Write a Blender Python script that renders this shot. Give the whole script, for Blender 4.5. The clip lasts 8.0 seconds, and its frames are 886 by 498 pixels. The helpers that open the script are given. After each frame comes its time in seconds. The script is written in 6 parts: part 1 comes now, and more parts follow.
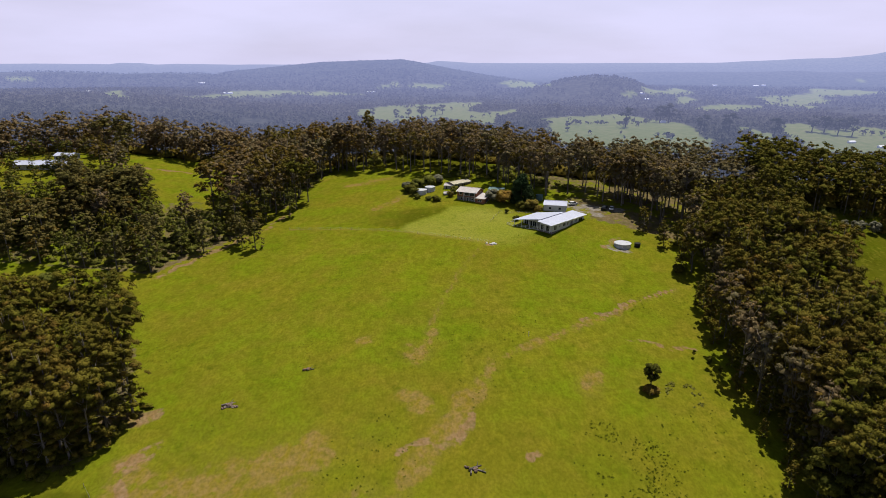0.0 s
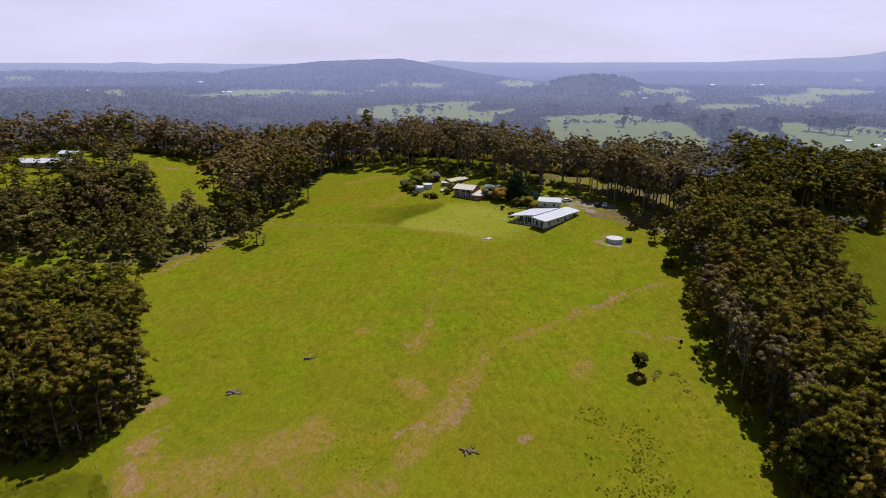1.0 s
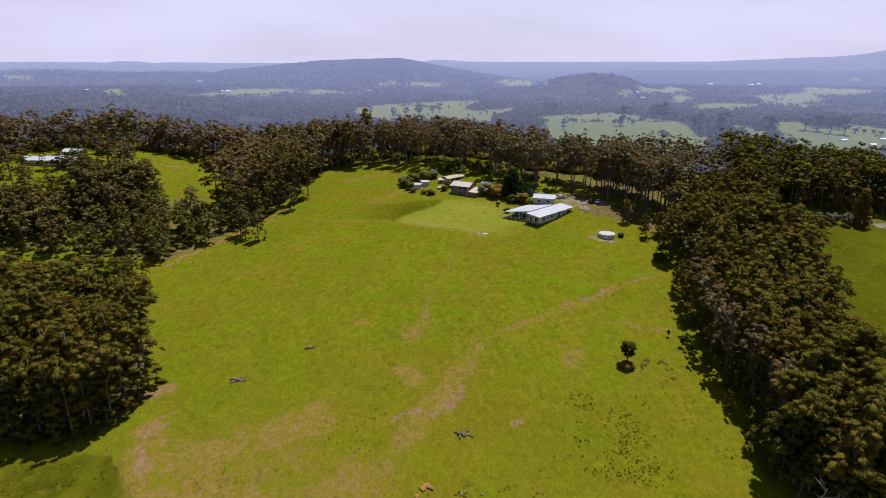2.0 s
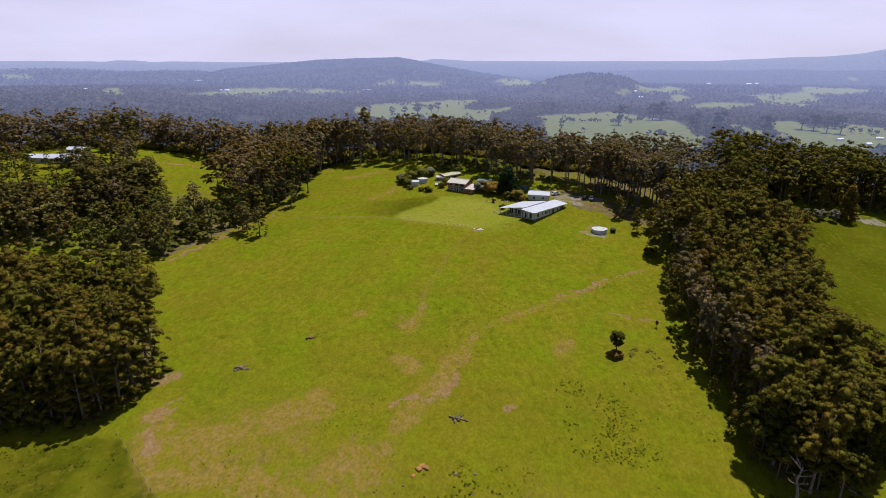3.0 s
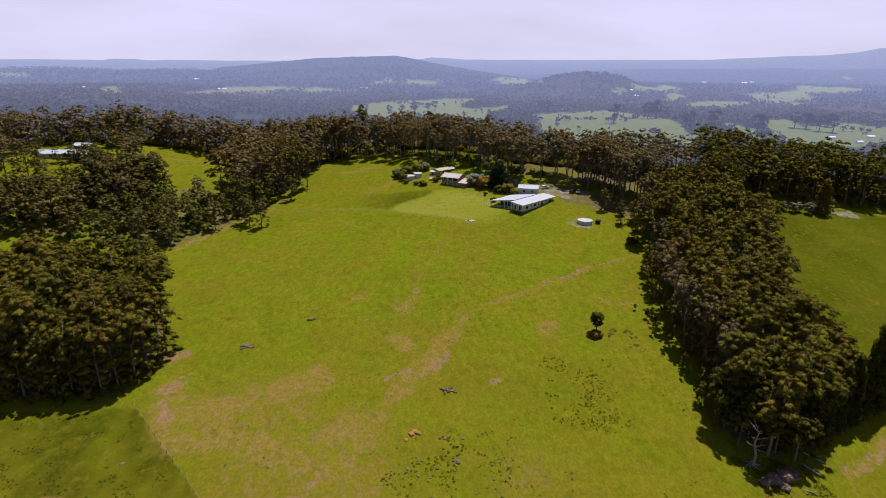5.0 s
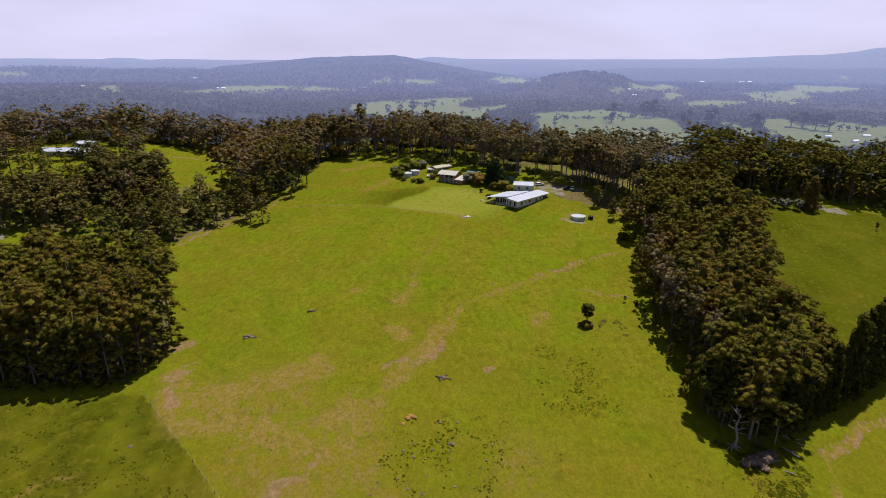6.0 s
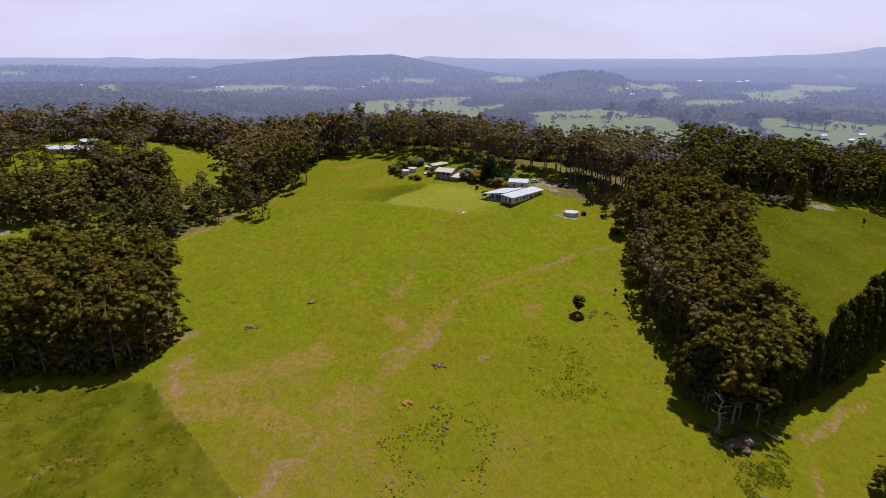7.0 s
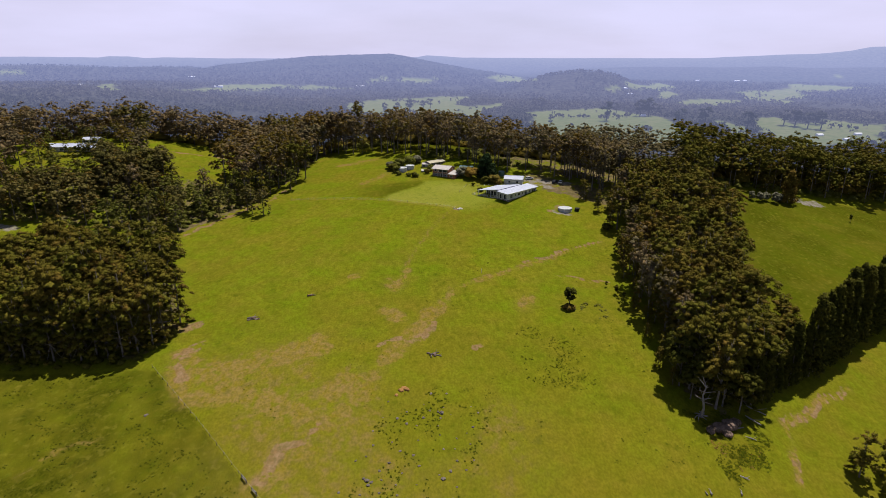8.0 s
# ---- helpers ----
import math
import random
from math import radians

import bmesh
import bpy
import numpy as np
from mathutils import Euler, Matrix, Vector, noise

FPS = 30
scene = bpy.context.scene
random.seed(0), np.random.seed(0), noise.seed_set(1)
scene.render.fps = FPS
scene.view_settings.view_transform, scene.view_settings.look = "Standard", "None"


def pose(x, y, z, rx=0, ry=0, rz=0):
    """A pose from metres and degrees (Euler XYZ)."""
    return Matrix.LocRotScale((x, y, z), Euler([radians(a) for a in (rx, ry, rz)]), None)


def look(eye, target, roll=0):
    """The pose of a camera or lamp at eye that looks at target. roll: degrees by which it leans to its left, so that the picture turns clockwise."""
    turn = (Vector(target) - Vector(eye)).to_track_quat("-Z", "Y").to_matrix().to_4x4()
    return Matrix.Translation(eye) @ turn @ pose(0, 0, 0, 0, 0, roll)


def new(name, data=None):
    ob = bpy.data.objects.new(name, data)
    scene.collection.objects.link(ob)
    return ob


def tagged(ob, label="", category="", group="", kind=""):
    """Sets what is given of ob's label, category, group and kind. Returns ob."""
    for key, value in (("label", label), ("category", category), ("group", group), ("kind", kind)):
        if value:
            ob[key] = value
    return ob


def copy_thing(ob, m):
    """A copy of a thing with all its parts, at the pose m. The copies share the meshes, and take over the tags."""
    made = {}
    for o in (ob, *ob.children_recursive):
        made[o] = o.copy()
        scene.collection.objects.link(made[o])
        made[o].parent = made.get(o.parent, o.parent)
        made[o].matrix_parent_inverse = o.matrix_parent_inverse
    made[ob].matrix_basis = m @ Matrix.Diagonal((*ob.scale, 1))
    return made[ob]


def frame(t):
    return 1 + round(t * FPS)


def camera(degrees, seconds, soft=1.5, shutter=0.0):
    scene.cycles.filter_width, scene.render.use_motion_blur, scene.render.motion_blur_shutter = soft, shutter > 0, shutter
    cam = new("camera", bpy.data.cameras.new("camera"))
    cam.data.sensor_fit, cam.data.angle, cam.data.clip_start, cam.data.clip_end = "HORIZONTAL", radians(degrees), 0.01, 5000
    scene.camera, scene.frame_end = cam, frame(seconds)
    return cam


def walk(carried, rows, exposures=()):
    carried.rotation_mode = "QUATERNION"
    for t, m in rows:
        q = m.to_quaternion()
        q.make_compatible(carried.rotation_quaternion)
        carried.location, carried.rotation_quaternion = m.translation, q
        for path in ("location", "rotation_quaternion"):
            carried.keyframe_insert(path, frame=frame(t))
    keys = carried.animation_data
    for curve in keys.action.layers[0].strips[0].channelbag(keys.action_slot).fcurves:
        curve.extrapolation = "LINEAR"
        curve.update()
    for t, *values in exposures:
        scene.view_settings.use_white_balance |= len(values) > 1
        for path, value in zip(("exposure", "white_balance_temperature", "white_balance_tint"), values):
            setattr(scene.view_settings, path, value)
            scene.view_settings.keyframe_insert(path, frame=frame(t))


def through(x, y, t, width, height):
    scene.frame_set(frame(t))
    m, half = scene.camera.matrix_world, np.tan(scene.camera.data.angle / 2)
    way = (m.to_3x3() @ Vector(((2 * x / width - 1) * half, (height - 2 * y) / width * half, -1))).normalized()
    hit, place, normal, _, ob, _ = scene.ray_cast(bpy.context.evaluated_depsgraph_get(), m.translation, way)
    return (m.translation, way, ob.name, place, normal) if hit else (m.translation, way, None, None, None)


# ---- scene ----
EYE = 67.0  # height of the first eye over the lawn beside the house
cam = camera(73.7, 8.0, soft=0.7)
# seconds, metres right, ahead and up, degrees of turn, tilt and lean
ROWS = [
    (0.0, 0.0, -0.0, 0.0, -0.0, -17.858, -0.042),
    (0.5, 0.38, -3.21, 0.15, -0.059, -17.892, -0.028),
    (1.0, 0.76, -6.43, 0.29, -0.118, -17.924, -0.015),
    (1.5, 1.15, -9.65, 0.43, -0.178, -17.957, -0.002),
    (2.0, 1.55, -12.89, 0.56, -0.239, -17.989, 0.011),
    (2.5, 1.95, -16.14, 0.69, -0.3, -18.021, 0.024),
    (3.0, 2.35, -19.39, 0.81, -0.363, -18.053, 0.037),
    (3.5, 2.76, -22.66, 0.93, -0.426, -18.085, 0.05),
    (4.0, 3.17, -25.94, 1.04, -0.49, -18.116, 0.063),
    (4.5, 3.59, -29.22, 1.14, -0.554, -18.148, 0.076),
    (5.0, 4.02, -32.52, 1.25, -0.619, -18.178, 0.09),
    (5.5, 4.44, -35.82, 1.34, -0.685, -18.209, 0.103),
    (6.0, 4.88, -39.14, 1.43, -0.752, -18.24, 0.116),
    (6.5, 5.32, -42.46, 1.52, -0.819, -18.27, 0.129),
    (7.0, 5.76, -45.8, 1.6, -0.887, -18.3, 0.142),
    (7.5, 6.21, -49.14, 1.68, -0.956, -18.329, 0.155),
    (8.0, 6.66, -52.5, 1.75, -1.026, -18.359, 0.168),
]
walk(cam, [(t, pose(x, y, EYE + z, 0, 0, turn) @ pose(0, 0, 0, 90 + tilt) @ pose(0, 0, 0, 0, 0, lean)) for t, x, y, z, turn, tilt, lean in ROWS])

# ---- lie of the land ----
def step(a, b, v):
    u = np.clip((np.asarray(v, float) - a) / (b - a), 0, 1)
    return u * u * (3 - 2 * u)


def grain(x, y, size, seed=0):
    """Smooth value noise from -1 to 1 with cells of that size."""
    x, y = np.asarray(x, float) / size + 913.7, np.asarray(y, float) / size + 571.3
    i, j = np.floor(x), np.floor(y)
    u, v = x - i, y - j
    u, v = u * u * (3 - 2 * u), v * v * (3 - 2 * v)

    def corner(a, b):
        s = np.sin(a * 127.1 + b * 311.7 + seed * 74.7) * 43758.5453
        return (s - np.floor(s)) * 2 - 1

    return (corner(i, j) * (1 - u) + corner(i + 1, j) * u) * (1 - v) + (corner(i, j + 1) * (1 - u) + corner(i + 1, j + 1) * u) * v


# far ridges: metres away, half width, and the crest as degrees to the right and height
RIDGES = [
    (2850, 230, [(8.1, -60), (10.2, -37), (12.2, -17), (13.9, -9), (15.7, -13), (17.1, -28), (19.1, -60)]),
    (3350, 260, [(-50, 12), (-39, 12), (-31.5, 9), (-27.7, -3), (-24.3, 0), (-21.2, -6), (-17.5, -40)]),
    (3500, 330, [(-22.1, -30), (-18.9, 4), (-17.0, 15), (-13.1, 38), (-11.0, 50), (-9.0, 53), (-7.0, 59), (-3.9, 64), (-2.3, 50), (-0.8, 32), (1.3, 8), (3.9, -20), (6.5, -41), (9.2, -70)]),
    (4000, 240, [(9.6, -50), (14.2, -24), (19.0, -10), (25.7, -9), (29.9, 0), (33.0, -7), (36.1, 2), (50, 4)]),
    (4700, 300, [(-50, 44), (-39, 42), (-31.4, 38), (-28.3, 33), (-27.3, 43), (-25.9, 39), (-24.8, 28), (-23.3, 35), (-18.8, 27), (-9.0, 26), (-1.3, 38), (-0.5, 51), (1.3, 43), (2.9, 35), (11.6, 34), (24.3, 39), (25.6, 47), (29.7, 63), (32.8, 73), (34.6, 90), (35.8, 113), (50, 140)]),
]


def terrain(x, y):
    """Height of the ground: a paddock that climbs to a crest, then a wide valley and hills."""
    x, y = np.asarray(x, float), np.asarray(y, float)
    a, b = np.clip(x / 100, -0.9, 2.4), np.clip((y - 180) / 100, -2.6, 1.7)
    near = -6.54 + 2.29 * a + 14.93 * b - 1.956 * b * b - 4.9 * a * a + 4.69 * a * b
    brow = 342 + 30 * np.exp(-(((x + 90) / 60) ** 2)) - 58 * step(-20, 70, x)
    near = near - 28 * step(0, 100, y - brow)
    near = near + 16 * step(90, 210, -x) * step(150, 330, y) + 0.25 * grain(x, y, 14, 1) + 0.1 * grain(x, y, 5, 2)
    away = np.hypot(x, y - 100)
    r = np.hypot(x, y)
    side = np.degrees(np.arctan2(x, y))
    far = -108 + 40 * step(2300, 3300, r) + 55 * step(3600, 4600, r) + 65 * step(300, 1300, -x) * (1 - step(2400, 3200, r))
    far = far + 7 * grain(x, y, 420, 3) + 6 * grain(x, y, 900, 4) * step(2500, 3500, r)
    for away_r, wide, line in RIDGES:
        ends = step(line[0][0] - 2, line[0][0] + 2, side) * step(line[-1][0] + 2, line[-1][0] - 2, side)
        crest = np.interp(side, [p[0] for p in line], [p[1] for p in line]) + 1.5 * grain(x, y, 60, 5)
        far = far + np.maximum(crest - far, 0) * np.exp(-(((r - away_r) / wide) ** 2)) * ends
    w = step(290, 900, away)
    return near * (1 - w) + far * w


# ---- sky and sun ----
SUN_SIDE, SUN_HEIGHT = 39.0, 69.0  # degrees from straight ahead to the right, and over the horizon
scene.view_settings.exposure = 0.0
world = bpy.data.worlds.new("sky")
scene.world = world
world.use_nodes = True
wn, wl = world.node_tree.nodes, world.node_tree.links
wn.clear()
sky = wn.new("ShaderNodeTexSky")
sky.sky_type, sky.sun_disc = "NISHITA", False
sky.sun_elevation, sky.sun_rotation = radians(SUN_HEIGHT), radians(SUN_SIDE)
sky_out, sky_bg, cloud_bg, cloud_mix = wn.new("ShaderNodeOutputWorld"), wn.new("ShaderNodeBackground"), wn.new("ShaderNodeBackground"), wn.new("ShaderNodeMixShader")
sky_bg.inputs["Strength"].default_value = 0.05
where, stretch, cloud, ramp = wn.new("ShaderNodeTexCoord"), wn.new("ShaderNodeMapping"), wn.new("ShaderNodeTexNoise"), wn.new("ShaderNodeValToRGB")
parts, bank, cover = wn.new("ShaderNodeSeparateXYZ"), wn.new("ShaderNodeMapRange"), wn.new("ShaderNodeMath")
stretch.inputs["Scale"].default_value = (1.0, 1.0, 5.0)
cloud.inputs["Scale"].default_value, cloud.inputs["Detail"].default_value = 2.2, 7
ramp.color_ramp.elements[0].position, ramp.color_ramp.elements[0].color = 0.34, (0.80, 0.80, 0.80, 1)
ramp.color_ramp.elements[1].position, ramp.color_ramp.elements[1].color = 0.6, (1, 1, 1, 1)
# the bright bank of thin cloud lies low all round; overhead the sky is clearer
# upper edge set just above the camera's view, so unseen sky gives less fill
bank.interpolation_type = "SMOOTHSTEP"
bank.inputs["From Min"].default_value, bank.inputs["From Max"].default_value = 0.09, 0.14
bank.inputs["To Min"].default_value, bank.inputs["To Max"].default_value = 1.0, 0.06
cover.operation = "MULTIPLY"
cloud_bg.inputs["Color"].default_value = (0.735, 0.69, 0.945, 1)
cloud_bg.inputs["Strength"].default_value = 1.05
tint, veil = wn.new("ShaderNodeMix"), wn.new("ShaderNodeTexNoise")
tint.data_type = "RGBA"
tint.inputs["A"].default_value, tint.inputs["B"].default_value = (0.765, 0.70, 0.95, 1), (0.675, 0.69, 0.95, 1)
veil.inputs["Scale"].default_value, veil.inputs["Detail"].default_value = 1.3, 6
wl.new(stretch.outputs["Vector"], veil.inputs["Vector"])
wl.new(veil.outputs["Fac"], tint.inputs["Factor"])
wl.new(tint.outputs["Result"], cloud_bg.inputs["Color"])
wl.new(where.outputs["Generated"], stretch.inputs["Vector"])
wl.new(where.outputs["Generated"], parts.inputs["Vector"])
wl.new(parts.outputs["Z"], bank.inputs["Value"])
wl.new(stretch.outputs["Vector"], cloud.inputs["Vector"])
wl.new(cloud.outputs["Fac"], ramp.inputs["Fac"])
wl.new(ramp.outputs["Color"], cover.inputs[0])
wl.new(bank.outputs["Result"], cover.inputs[1])
wl.new(cover.outputs[0], cloud_mix.inputs["Fac"])
wl.new(sky.outputs["Color"], sky_bg.inputs["Color"])
wl.new(sky_bg.outputs["Background"], cloud_mix.inputs[1])
wl.new(cloud_bg.outputs["Background"], cloud_mix.inputs[2])
wl.new(cloud_mix.outputs["Shader"], sky_out.inputs["Surface"])
sun = new("sun", bpy.data.lights.new("sun", "SUN"))
sun.data.energy, sun.data.angle, sun.data.color = 5.0, radians(0.6), (1.0, 0.95, 0.85)
sun.matrix_world = look((600 * math.sin(radians(SUN_SIDE)), 600 * math.cos(radians(SUN_SIDE)), 600 * math.tan(radians(SUN_HEIGHT))), (0, 0, 0))


# ---- materials ----
def material(name, colour, rough=0.8, metal=0.0, second=None, size=1.0, detail=0.0, bump=0.0, vary=0.0, island=0.0, glow=None, through=0.0, stripes=0.0, shine=0.25):
    """A surface of two colours broken up by noise at two scales, with relief, and shades that differ from piece to piece."""
    m = bpy.data.materials.new(name)
    m.use_nodes = True
    n, l = m.node_tree.nodes, m.node_tree.links
    p = n["Principled BSDF"]
    p.inputs["Roughness"].default_value, p.inputs["Metallic"].default_value = rough, metal
    p.inputs["Specular IOR Level"].default_value = shine
    coords = n.new("ShaderNodeTexCoord")
    big, fine, blend = n.new("ShaderNodeTexNoise"), n.new("ShaderNodeTexNoise"), n.new("ShaderNodeMix")
    blend.data_type = "RGBA"
    big.inputs["Scale"].default_value, big.inputs["Detail"].default_value = 1 / size, 4
    fine.inputs["Scale"].default_value, fine.inputs["Detail"].default_value = 7 / size, 5
    l.new(coords.outputs["Object"], big.inputs["Vector"])
    l.new(coords.outputs["Object"], fine.inputs["Vector"])
    mixed = n.new("ShaderNodeMath")
    mixed.operation = "MULTIPLY_ADD"
    mixed.inputs[1].default_value = 0.5
    l.new(fine.outputs["Fac"], mixed.inputs[0])
    half = n.new("ShaderNodeMath")
    half.operation = "MULTIPLY"
    half.inputs[1].default_value = 0.5
    l.new(big.outputs["Fac"], half.inputs[0])
    l.new(half.outputs[0], mixed.inputs[2])
    spread = n.new("ShaderNodeMapRange")
    spread.inputs["From Min"].default_value, spread.inputs["From Max"].default_value = 0.35, 0.65
    l.new(mixed.outputs[0], spread.inputs["Value"])
    second = second or tuple(c * 0.72 for c in colour)
    blend.inputs["A"].default_value, blend.inputs["B"].default_value = (*colour, 1), (*second, 1)
    l.new(spread.outputs["Result"], blend.inputs["Factor"])
    out = blend.outputs["Result"]
    for amount, node, socket in ((vary, "ShaderNodeObjectInfo", "Random"), (island, "ShaderNodeNewGeometry", "Random Per Island")):
        if amount:
            info, hue, span = n.new(node), n.new("ShaderNodeHueSaturation"), n.new("ShaderNodeMapRange")
            span.inputs["To Min"].default_value, span.inputs["To Max"].default_value = 1 - amount, 1 + amount
            l.new(info.outputs[socket], span.inputs["Value"])
            l.new(span.outputs["Result"], hue.inputs["Value"])
            l.new(out, hue.inputs["Color"])
            out = hue.outputs["Color"]
    l.new(out, p.inputs["Base Color"])
    if bump:
        b = n.new("ShaderNodeBump")
        b.inputs["Strength"].default_value, b.inputs["Distance"].default_value = 0.6, bump
        if stripes:
            wave = n.new("ShaderNodeTexWave")
            wave.inputs["Scale"].default_value, wave.inputs["Distortion"].default_value = stripes, 0.0
            l.new(coords.outputs["Object"], wave.inputs["Vector"])
            l.new(wave.outputs["Fac"], b.inputs["Height"])
        else:
            l.new(fine.outputs["Fac"], b.inputs["Height"])
        l.new(b.outputs["Normal"], p.inputs["Normal"])
    if glow:
        p.inputs["Emission Color"].default_value, p.inputs["Emission Strength"].default_value = (*glow, 1), 1.0
    if through:
        leaf, both = n.new("ShaderNodeBsdfTranslucent"), n.new("ShaderNodeMixShader")
        l.new(out, leaf.inputs["Color"])
        both.inputs["Fac"].default_value = through
        l.new(p.outputs["BSDF"], both.inputs[1])
        l.new(leaf.outputs["BSDF"], both.inputs[2])
        l.new(both.outputs["Shader"], n["Material Output"].inputs["Surface"])
    return m


def foliage(name, olive, bronze, tone=0.5, leaf=0.3, through=0.1, relief=0.16):
    """Leaves in mass: olive to bronze from tree to tree and from stretch to stretch, each clump its own shade, broken up at the size of leaf sprays."""
    m = bpy.data.materials.new(name)
    m.use_nodes = True
    n, l = m.node_tree.nodes, m.node_tree.links
    p = n["Principled BSDF"]
    p.inputs["Roughness"].default_value, p.inputs["Specular IOR Level"].default_value = 0.8, 0.03
    coords, tree, clump = n.new("ShaderNodeTexCoord"), n.new("ShaderNodeObjectInfo"), n.new("ShaderNodeNewGeometry")

    def noise_at(size, detail, low, high, to_low, to_high):
        t, r = n.new("ShaderNodeTexNoise"), n.new("ShaderNodeMapRange")
        t.inputs["Scale"].default_value, t.inputs["Detail"].default_value = 1 / size, detail
        for key, value in (("From Min", low), ("From Max", high), ("To Min", to_low), ("To Max", to_high)):
            r.inputs[key].default_value = value
        l.new(coords.outputs["Object"], t.inputs["Vector"])
        l.new(t.outputs["Fac"], r.inputs["Value"])
        return t.outputs["Fac"], r.outputs["Result"]

    def maths(kind, a, b):
        x = n.new("ShaderNodeMath")
        x.operation = kind
        for i, value in enumerate((a, b)):
            if isinstance(value, float):
                x.inputs[i].default_value = value
            else:
                l.new(value, x.inputs[i])
        return x.outputs[0]

    _, stretch = noise_at(9.0, 3, 0.3, 0.7, -0.45, 0.45)
    grains, fleck = noise_at(leaf, 4, 0.36, 0.66, 0.6, 1.35)
    hue = maths("ADD", maths("ADD", maths("MULTIPLY", tree.outputs["Random"], 0.6), tone - 0.3), stretch)
    colour = n.new("ShaderNodeMix")
    colour.data_type = "RGBA"
    colour.inputs["A"].default_value, colour.inputs["B"].default_value = (*olive, 1), (*bronze, 1)
    l.new(hue, colour.inputs["Factor"])
    shade = n.new("ShaderNodeHueSaturation")
    l.new(colour.outputs["Result"], shade.inputs["Color"])
    own = maths("ADD", maths("MULTIPLY", clump.outputs["Random Per Island"], 0.3), 0.85)
    l.new(maths("MULTIPLY", own, fleck), shade.inputs["Value"])
    l.new(shade.outputs["Color"], p.inputs["Base Color"])
    b = n.new("ShaderNodeBump")
    b.inputs["Strength"].default_value, b.inputs["Distance"].default_value = 0.5, relief
    l.new(grains, b.inputs["Height"])
    l.new(b.outputs["Normal"], p.inputs["Normal"])
    thin, both = n.new("ShaderNodeBsdfTranslucent"), n.new("ShaderNodeMixShader")
    l.new(shade.outputs["Color"], thin.inputs["Color"])
    both.inputs["Fac"].default_value = through
    l.new(p.outputs["BSDF"], both.inputs[1])
    l.new(thin.outputs["BSDF"], both.inputs[2])
    l.new(both.outputs["Shader"], n["Material Output"].inputs["Surface"])
    return m


def pasture():
    """Grass of the paddock: greens at three scales, with dry, bare, thick-grown, shade-painted, mown and leaf-strewn
    stretches by the ground's cover.
    """
    m = bpy.data.materials.new("pasture")
    m.use_nodes = True
    n, l = m.node_tree.nodes, m.node_tree.links
    p = n["Principled BSDF"]
    p.inputs["Roughness"].default_value, p.inputs["Specular IOR Level"].default_value = 1.0, 0.0
    coords = n.new("ShaderNodeTexCoord")

    def noise_at(scale, detail, low, high, stretch=None):
        t, r = n.new("ShaderNodeTexNoise"), n.new("ShaderNodeMapRange")
        t.inputs["Scale"].default_value, t.inputs["Detail"].default_value = scale, detail
        r.inputs["From Min"].default_value, r.inputs["From Max"].default_value = low, high
        if stretch:
            s = n.new("ShaderNodeMapping")
            s.inputs["Scale"].default_value = stretch
            l.new(coords.outputs["Object"], s.inputs["Vector"])
            l.new(s.outputs["Vector"], t.inputs["Vector"])
        else:
            l.new(coords.outputs["Object"], t.inputs["Vector"])
        l.new(t.outputs["Fac"], r.inputs["Value"])
        return r.outputs["Result"]

    def mix(a, b, fac, amount=1.0):
        x = n.new("ShaderNodeMix")
        x.data_type = "RGBA"
        for socket, value in (("A", a), ("B", b)):
            if isinstance(value, tuple):
                x.inputs[socket].default_value = (*value, 1)
            else:
                l.new(value, x.inputs[socket])
        if amount != 1.0:
            k = n.new("ShaderNodeMath")
            k.operation = "MULTIPLY"
            k.inputs[1].default_value = amount
            l.new(fac, k.inputs[0])
            fac = k.outputs[0]
        l.new(fac, x.inputs["Factor"])
        return x.outputs["Result"]

    def edged(channel, rag):
        """A cover channel with a ragged edge."""
        s = n.new("ShaderNodeMath")
        s.operation = "MULTIPLY_ADD"
        s.inputs[1].default_value = 1.35
        s.inputs[2].default_value = 0.22
        l.new(rag, s.inputs[0])
        t = n.new("ShaderNodeMath")
        t.operation = "MULTIPLY"
        l.new(channel, t.inputs[0])
        l.new(s.outputs[0], t.inputs[1])
        r = n.new("ShaderNodeMapRange")
        r.interpolation_type = "SMOOTHSTEP"
        r.inputs["From Min"].default_value, r.inputs["From Max"].default_value = 0.3, 0.75
        l.new(t.outputs[0], r.inputs["Value"])
        return r.outputs["Result"]

    covers = []
    for name in ("cover", "use"):
        a, s = n.new("ShaderNodeAttribute"), n.new("ShaderNodeSeparateColor")
        a.attribute_name = name
        l.new(a.outputs["Color"], s.inputs["Color"])
        covers += [s.outputs["Red"], s.outputs["Green"], s.outputs["Blue"]]
    dry, bare, lush_shade, lawn, litter, gravel = covers
    rag = noise_at(0.30, 10, 0.3, 0.7)
    fine = noise_at(0.55, 10, 0.34, 0.66, (1.0, 0.7, 1.0))
    blades = noise_at(1.6, 9, 0.36, 0.66, (1.0, 0.7, 1.0))
    grass = mix(GRASS[0], GRASS[1], noise_at(0.035, 6, 0.35, 0.65))
    grass = mix(grass, GRASS[2], noise_at(0.12, 8, 0.42, 0.75), 0.55)
    grass = mix(grass, (0.190, 0.145, 0.016), noise_at(0.014, 6, 0.42, 0.66), 0.7)
    grass = mix(grass, (0.140, 0.202, 0.006), noise_at(0.085, 7, 0.44, 0.64), 0.55)
    grass = mix(grass, (0.205, 0.190, 0.012), noise_at(0.25, 8, 0.5, 0.68), 0.45)
    grass = mix(grass, GRASS[3], fine, 0.5)
    straw = mix((0.205, 0.148, 0.020), (0.258, 0.166, 0.060), fine)
    earth = mix((0.225, 0.132, 0.060), (0.275, 0.176, 0.102), fine)
